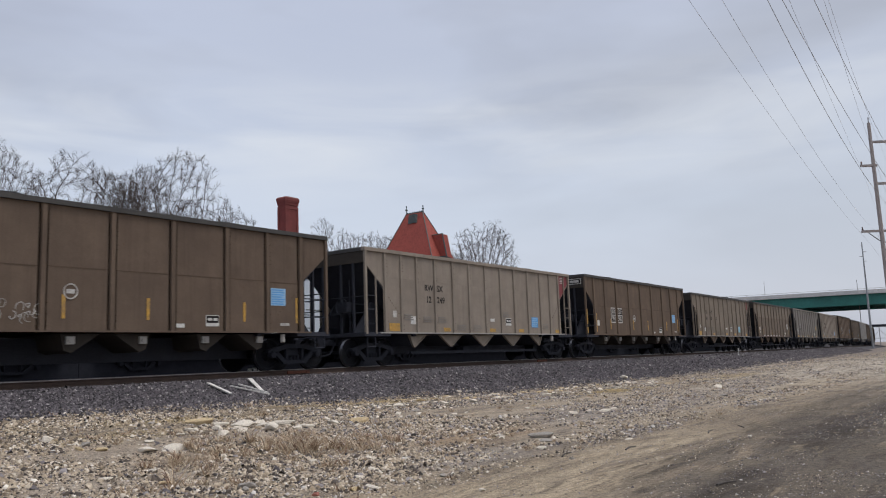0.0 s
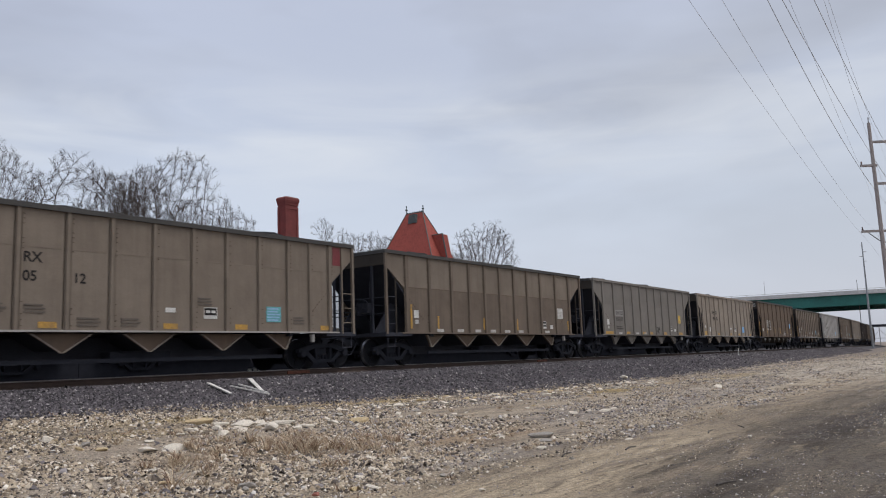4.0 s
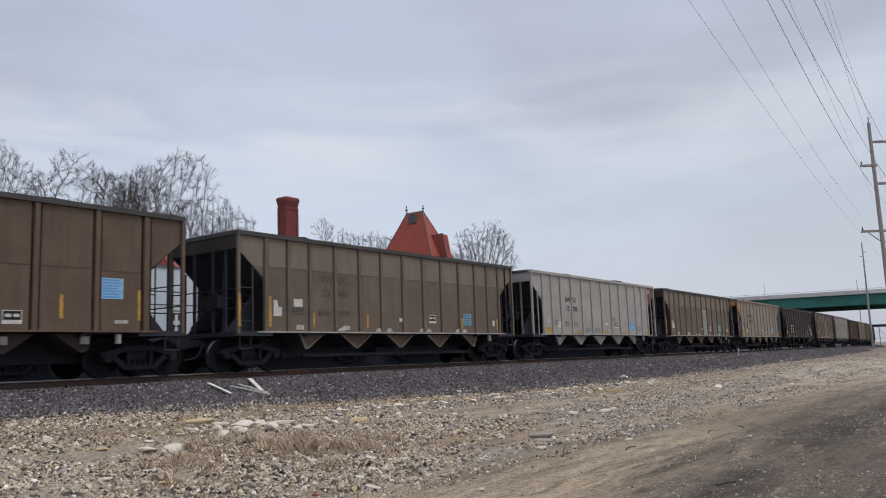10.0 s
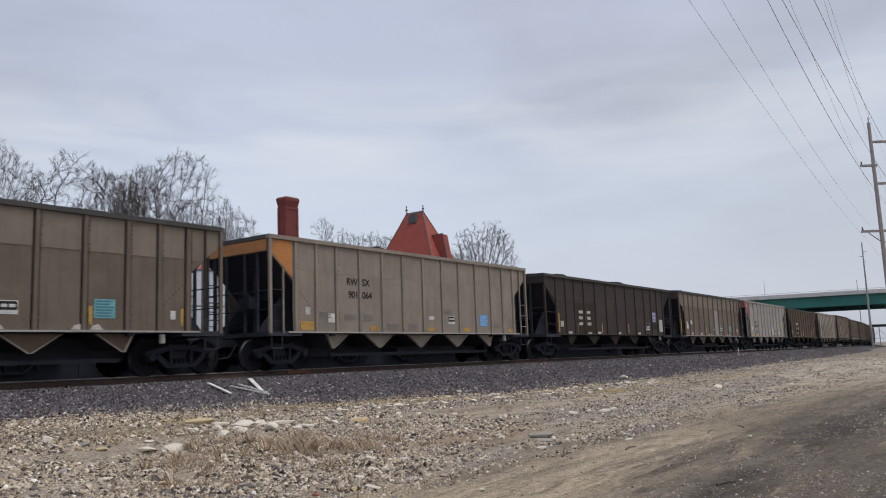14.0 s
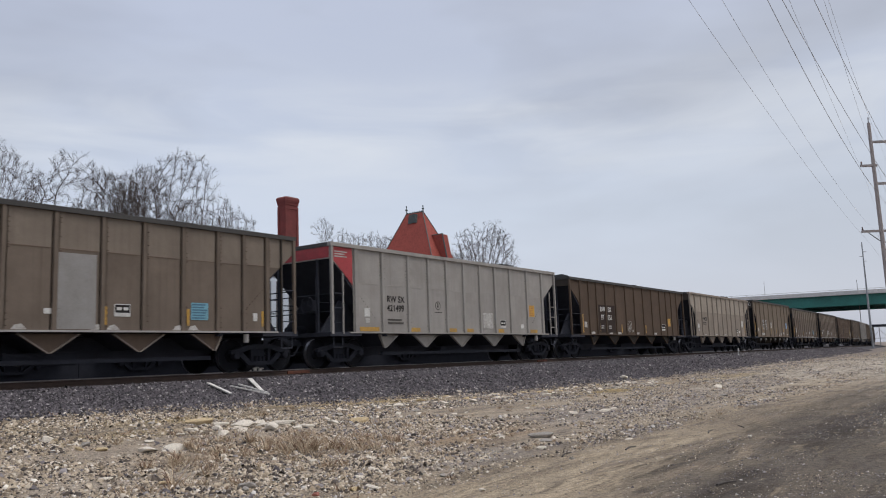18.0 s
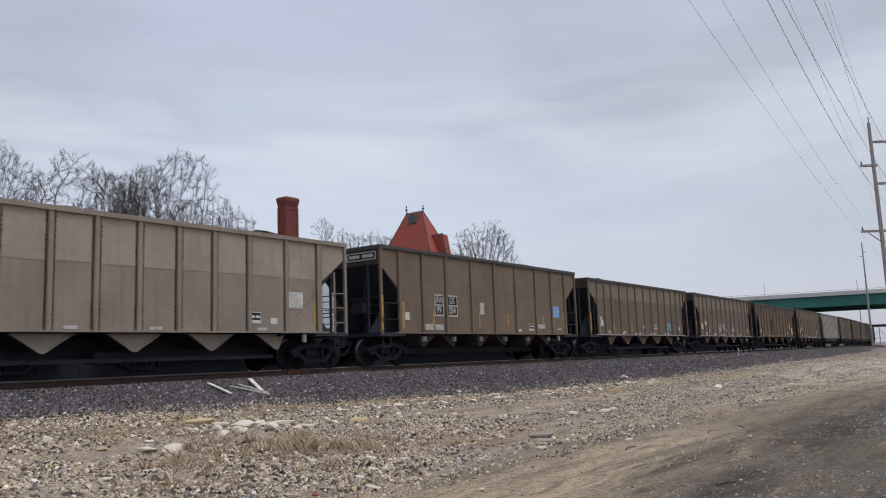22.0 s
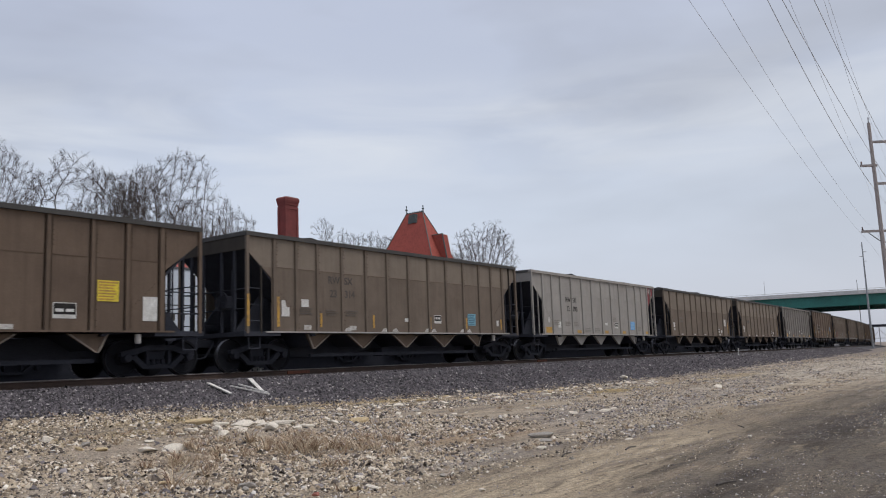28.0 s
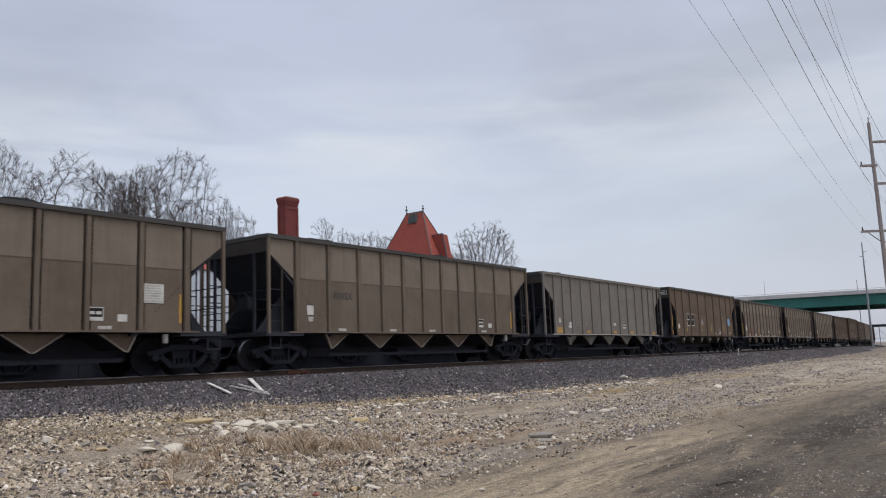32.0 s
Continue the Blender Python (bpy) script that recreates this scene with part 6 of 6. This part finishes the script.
def loose_things():
    for x0, y0, x1, y1, w, lab in ((12.84, 16.96, 12.79, 15.99, 0.10, "pale broken board lying on ballast"), (13.31, 16.66, 13.82, 15.77, 0.05, "thin pale lath lying on ballast"),
                                   (13.64, 16.76, 13.90, 15.92, 0.05, "thin pale lath lying on ballast"), (14.30, 17.11, 13.86, 16.10, 0.12, "pale broken board lying on ballast")):
        p, q = Vector((x0, y0, ground_z(x0, y0) + 0.07)), Vector((x1, y1, ground_z(x1, y1) + 0.07))
        l = (q - p).length
        b_ = tagged(new("board", Shape().prism([(-l / 2, -w / 2), (l / 2 - 0.03, -w / 2), (l / 2, w / 3), (-l / 2 + 0.02, w / 2)], -0.015, 0.015, "z").mesh("board", PLANK)), lab, "board", "broken boards")
        b_.matrix_basis = Matrix.Translation((p + q) / 2) @ (q - p).to_track_quat("X", "Z").to_matrix().to_4x4()
    rng = random.Random(8)
    shapes = []
    for k in range(9):
        # a broken block: the hull of scattered corners, its edges knocked off
        b2 = bmesh.new()
        for j in range(15):
            v = Vector((rng.gauss(0, 1), rng.gauss(0, 1), rng.gauss(0, 1))).normalized()
            b2.verts.new((v.x * rng.uniform(0.8, 1.15), v.y * rng.uniform(0.75, 1.1), max(-0.7, min(0.75, v.z * rng.uniform(0.8, 1.2)))))
        hull = bmesh.ops.convex_hull(b2, input=b2.verts)
        bmesh.ops.delete(b2, geom=[g for g in hull["geom_interior"] if isinstance(g, bmesh.types.BMVert)], context="VERTS")
        bmesh.ops.bevel(b2, geom=b2.edges, offset=0.07, segments=1, affect="EDGES")
        me = bpy.data.meshes.new("stone")
        b2.to_mesh(me)
        b2.free()
        shapes.append(me)
    big = [(9.13, 12.35, 0.23, 0.45, 0), (9.62, 11.69, 0.20, 0.5, 1), (9.72, 11.05, 0.17, 0.75, 1), (10.0, 11.76, 0.19, 0.45, 1), (10.44, 11.56, 0.21, 0.4, 1), (10.53, 11.05, 0.17, 0.4, 1), (8.66, 11.03, 0.15, 0.5, 1), (8.9, 11.5, 0.13, 0.5, 1), (9.2, 11.2, 0.13, 0.5, 1),
           (9.35, 11.95, 0.13, 0.5, 1), (9.9, 11.5, 0.12, 0.5, 1), (10.2, 10.9, 0.12, 0.5, 1), (6.21, 11.98, 0.13, 0.6, 1), (6.86, 10.43, 0.17, 0.4, 1), (7.2, 10.3, 0.14, 0.6, 1), (7.06, 10.1, 0.10, 0.5, 1), (12.11, 11.16, 0.21, 0.4, 0), (11.5, 11.3, 0.14, 0.4, 1),
           (12.83, 7.41, 0.21, 0.45, 2), (12.5, 7.1, 0.16, 0.25, 2), (34.6, 15.39, 0.22, 0.6, 1), (15.33, 12.8, 0.12, 0.7, 1), (12.46, 12.04, 0.11, 0.7, 2), (7.46, 6.67, 0.13, 0.35, 1), (7.2, 6.75, 0.09, 0.4, 0), (6.74, 6.9, 0.08, 0.4, 3), (6.41, 7.72, 0.10, 0.7, 2), (6.3, 7.6, 0.08, 0.6, 2),
           (16.8, 12.5, 0.13, 0.5, 1), (18.0, 12.4, 0.15, 0.5, 1), (19.5, 12.6, 0.16, 0.5, 1), (20.4, 12.9, 0.14, 0.5, 1), (22.5, 12.7, 0.17, 0.5, 1), (23.6, 13.0, 0.15, 0.4, 1), (17.2, 9.0, 0.12, 0.5, 1), (18.3, 8.7, 0.13, 0.5, 1), (19.0, 8.8, 0.11, 0.5, 1), (14.6, 10.6, 0.11, 0.5, 1), (9.0, 8.1, 0.09, 0.4, 1), (8.4, 7.5, 0.10, 0.35, 1), (7.9, 7.3, 0.07, 0.5, 1),
           (30.5, 9.8, 0.19, 0.6, 1), (26.0, 8.2, 0.17, 0.4, 2), (22.6, 6.3, 0.13, 0.4, 2), (13.3, 5.9, 0.08, 0.3, 1), (14.5, 4.2, 0.06, 0.4, 1), (5.9, 8.6, 0.09, 0.4, 0), (5.5, 9.2, 0.07, 0.4, 1)]
    for i in range(70):
        x = 5 + 20 * rng.random() ** 1.4
        y = rng.choice([rng.gauss(11, 1.6), rng.uniform(5, 14)])
        if y > 2 * x or y > 15:
            continue
        big.append((x, y, rng.uniform(0.045, 0.10), 0.55, rng.choice([1, 1, 1, 0, 2])))
    for i in range(60):
        x = rng.uniform(12, 34)
        big.append((x, rng.gauss(12.9, 0.35) + 0.03 * max(x - 20, 0), rng.uniform(0.05, 0.12) * (0.7 + x / 60), 0.5, rng.choice([1, 1, 1, 0, 2])))
    for i in range(80):
        x = rng.uniform(17, 36)
        big.append((x, bed_y(x) - rng.gauss(4.75, 0.3), rng.uniform(0.05, 0.11), 0.55, rng.choice([1, 1, 1, 1, 0])))
    mats = (SANDSTONE, BOULDER, GREYSTONE, worn("broken red brick", (0.36, 0.13, 0.09), (0.22, 0.09, 0.07), 0.9, 0, 6, 40, 0.5))
    for i, (x, y, r, flat, k) in enumerate(big):
        me = shapes[i % 9].copy()
        me.materials.append(mats[k])
        ob = tagged(new("stone", me), ("flat yellow sandstone lump on the gravel", "pale limestone lump on the gravel", "grey fieldstone lump on the dirt", "broken red brick piece on the gravel")[k], "stone", "loose stones")
        ob.matrix_basis = pose(x, y, ground_z(x, y) + r * flat * 0.35, 0, 0, rng.uniform(0, 360)) @ Matrix.Diagonal((r * 1.25, r * 0.85, r * flat, 1))
    # dry grass in tufts and thin litter
    vs, fs = [], []
    tufts = [(8.86, 9.1, 0.75, 620, 0.30), (8.5, 9.7, 0.6, 420, 0.28), (9.4, 9.0, 0.5, 320, 0.26), (6.7, 9.4, 0.35, 300, 0.22), (9.9, 9.0, 0.6, 260, 0.22), (7.6, 10.4, 0.7, 260, 0.15), (8.1, 8.1, 0.3, 160, 0.16), (9.6, 9.9, 0.7, 260, 0.18), (7.6, 9.8, 0.6, 220, 0.18), (6.1, 8.2, 0.5, 160, 0.14), (10.4, 9.7, 0.8, 260, 0.16), (12.4, 10.8, 0.9, 240, 0.14)]
    for i in range(90):
        x = 5 + 34 * rng.random() ** 1.3
        y = rng.uniform(6, 15.2)
        if y < 1.9 * x:
            tufts.append((x, y, rng.uniform(0.3, 0.9), rng.randint(40, 110), rng.uniform(0.06, 0.13)))
    for x, y, spread, count, h in tufts:
        for j in range(int(count * 0.85)):
            if j % 24 == 0:
                a, d = rng.random() * 6.283, abs(rng.gauss(0, spread * 0.85))
                tx, ty, lush = x + math.cos(a) * d * 1.3, y + math.sin(a) * d, rng.uniform(0.45, 1.25)
            a, d = rng.random() * 6.283, abs(rng.gauss(0, 0.045))
            bx, by = tx + math.cos(a) * d, ty + math.sin(a) * d
            bz = ground_z(bx, by)
            l = h * lush * rng.uniform(0.25, 0.95)
            la, ll = a + rng.gauss(0, 0.5), l * rng.uniform(0.3, 1.7)
            wx, wy = 0.005 * math.sin(la), 0.005 * math.cos(la)
            mx, my = bx + math.cos(la) * ll * 0.35, by + math.sin(la) * ll * 0.35
            n = len(vs)
            vs += [(bx - wx, by - wy, bz), (bx + wx, by + wy, bz), (mx + wx, my + wy, bz + l * 0.65), (mx - wx, my - wy, bz + l * 0.65), (bx + math.cos(la) * ll, by + math.sin(la) * ll, bz + l * 0.9)]
            fs += [(n, n + 1, n + 2, n + 3), (n + 3, n + 2, n + 4)]
    me = bpy.data.meshes.new("dry_grass")
    me.from_pydata(vs, [], fs)
    me.materials.append(STRAW)
    tagged(new("dry_grass", me), "dry straw-coloured grass tufts among stones", "grass", kind="stuff")
    for x, y, l, a in ((9.5, 3.05, 0.35, -20), (15.2, 5.1, 0.6, 10), (16.4, 4.9, 0.5, 30), (12.0, 5.3, 0.5, 5), (11.0, 5.9, 0.5, 12)):
        st = tagged(new("stick", Shape().tube((-l / 2, 0, 0), (0, 0.03, 0.01), 0.014, 0.012, 5).tube((0, 0.03, 0.01), (l / 2, 0, 0), 0.012, 0.007, 5).mesh("stick", BARK)), "dead brown stick lying on dirt", "stick", "dead sticks")
        st.matrix_basis = pose(x, y, ground_z(x, y) + 0.015, 0, 0, a)
    for i, (dx, h) in enumerate(((0.0, 0.10), (0.22, 0.13), (0.42, 0.10))):
        bit = tagged(new("track_clip", Shape().box(-0.05, 0.05, -0.03, 0.03, 0, h).box(-0.05, 0.14, -0.03, 0.03, h - 0.03, h).mesh("track_clip", PLANK)), "small pale bracket beside the far rail", "bracket", "small track brackets")
        bit.matrix_basis = pose(16.75 + dx, MID + 0.95, RAIL - 0.02)
    mk = tagged(new("marker_stake", Shape().box(-0.03, 0.03, -0.03, 0.03, -0.1, 0.45).prism([(-0.03, 0.45), (0.03, 0.45), (0, 0.5)], -0.03, 0.03).mesh("marker_stake", PLANK)), "short pale wooden stake beside the rail", "stake")
    x = 59.9
    mk.matrix_basis = pose(x, line_y(x) - 2.1, ground_z(x, line_y(x) - 2.1))


loose_things()


def motions():
    """The train rolls by at an even speed; the clouds drift."""
    for car, s_left, L in CARS:
        rows = []
        for i in range(33):
            x = s_left + L / 2 - SPEED * i
            rows.append((i, line_pose(x)))
        walk(car, rows)
    walk(CLOUDS, [(t, pose(0, 0, 0, 0, 0, -4.2 * t / 32)) for t in (0, 8, 16, 24, 32)])
    # all wheels turn alike: one roll for the leading and one for the trailing axle of a bogie
    first = {}
    for w, dx in SPINNING:
        if dx not in first:
            first[dx] = w
            step = math.degrees(SPEED / AXLE) / FPS
            walk(w, [(i / FPS, pose(dx, 0, AXLE) @ Matrix.Rotation(radians(-step * i), 4, "Y")) for i in range(32 * FPS + 1)])
        else:
            lead = first[dx].animation_data
            w.rotation_mode = "QUATERNION"
            w.animation_data_create()
            w.animation_data.action = lead.action
            w.animation_data.action_slot = lead.action_slot


motions()
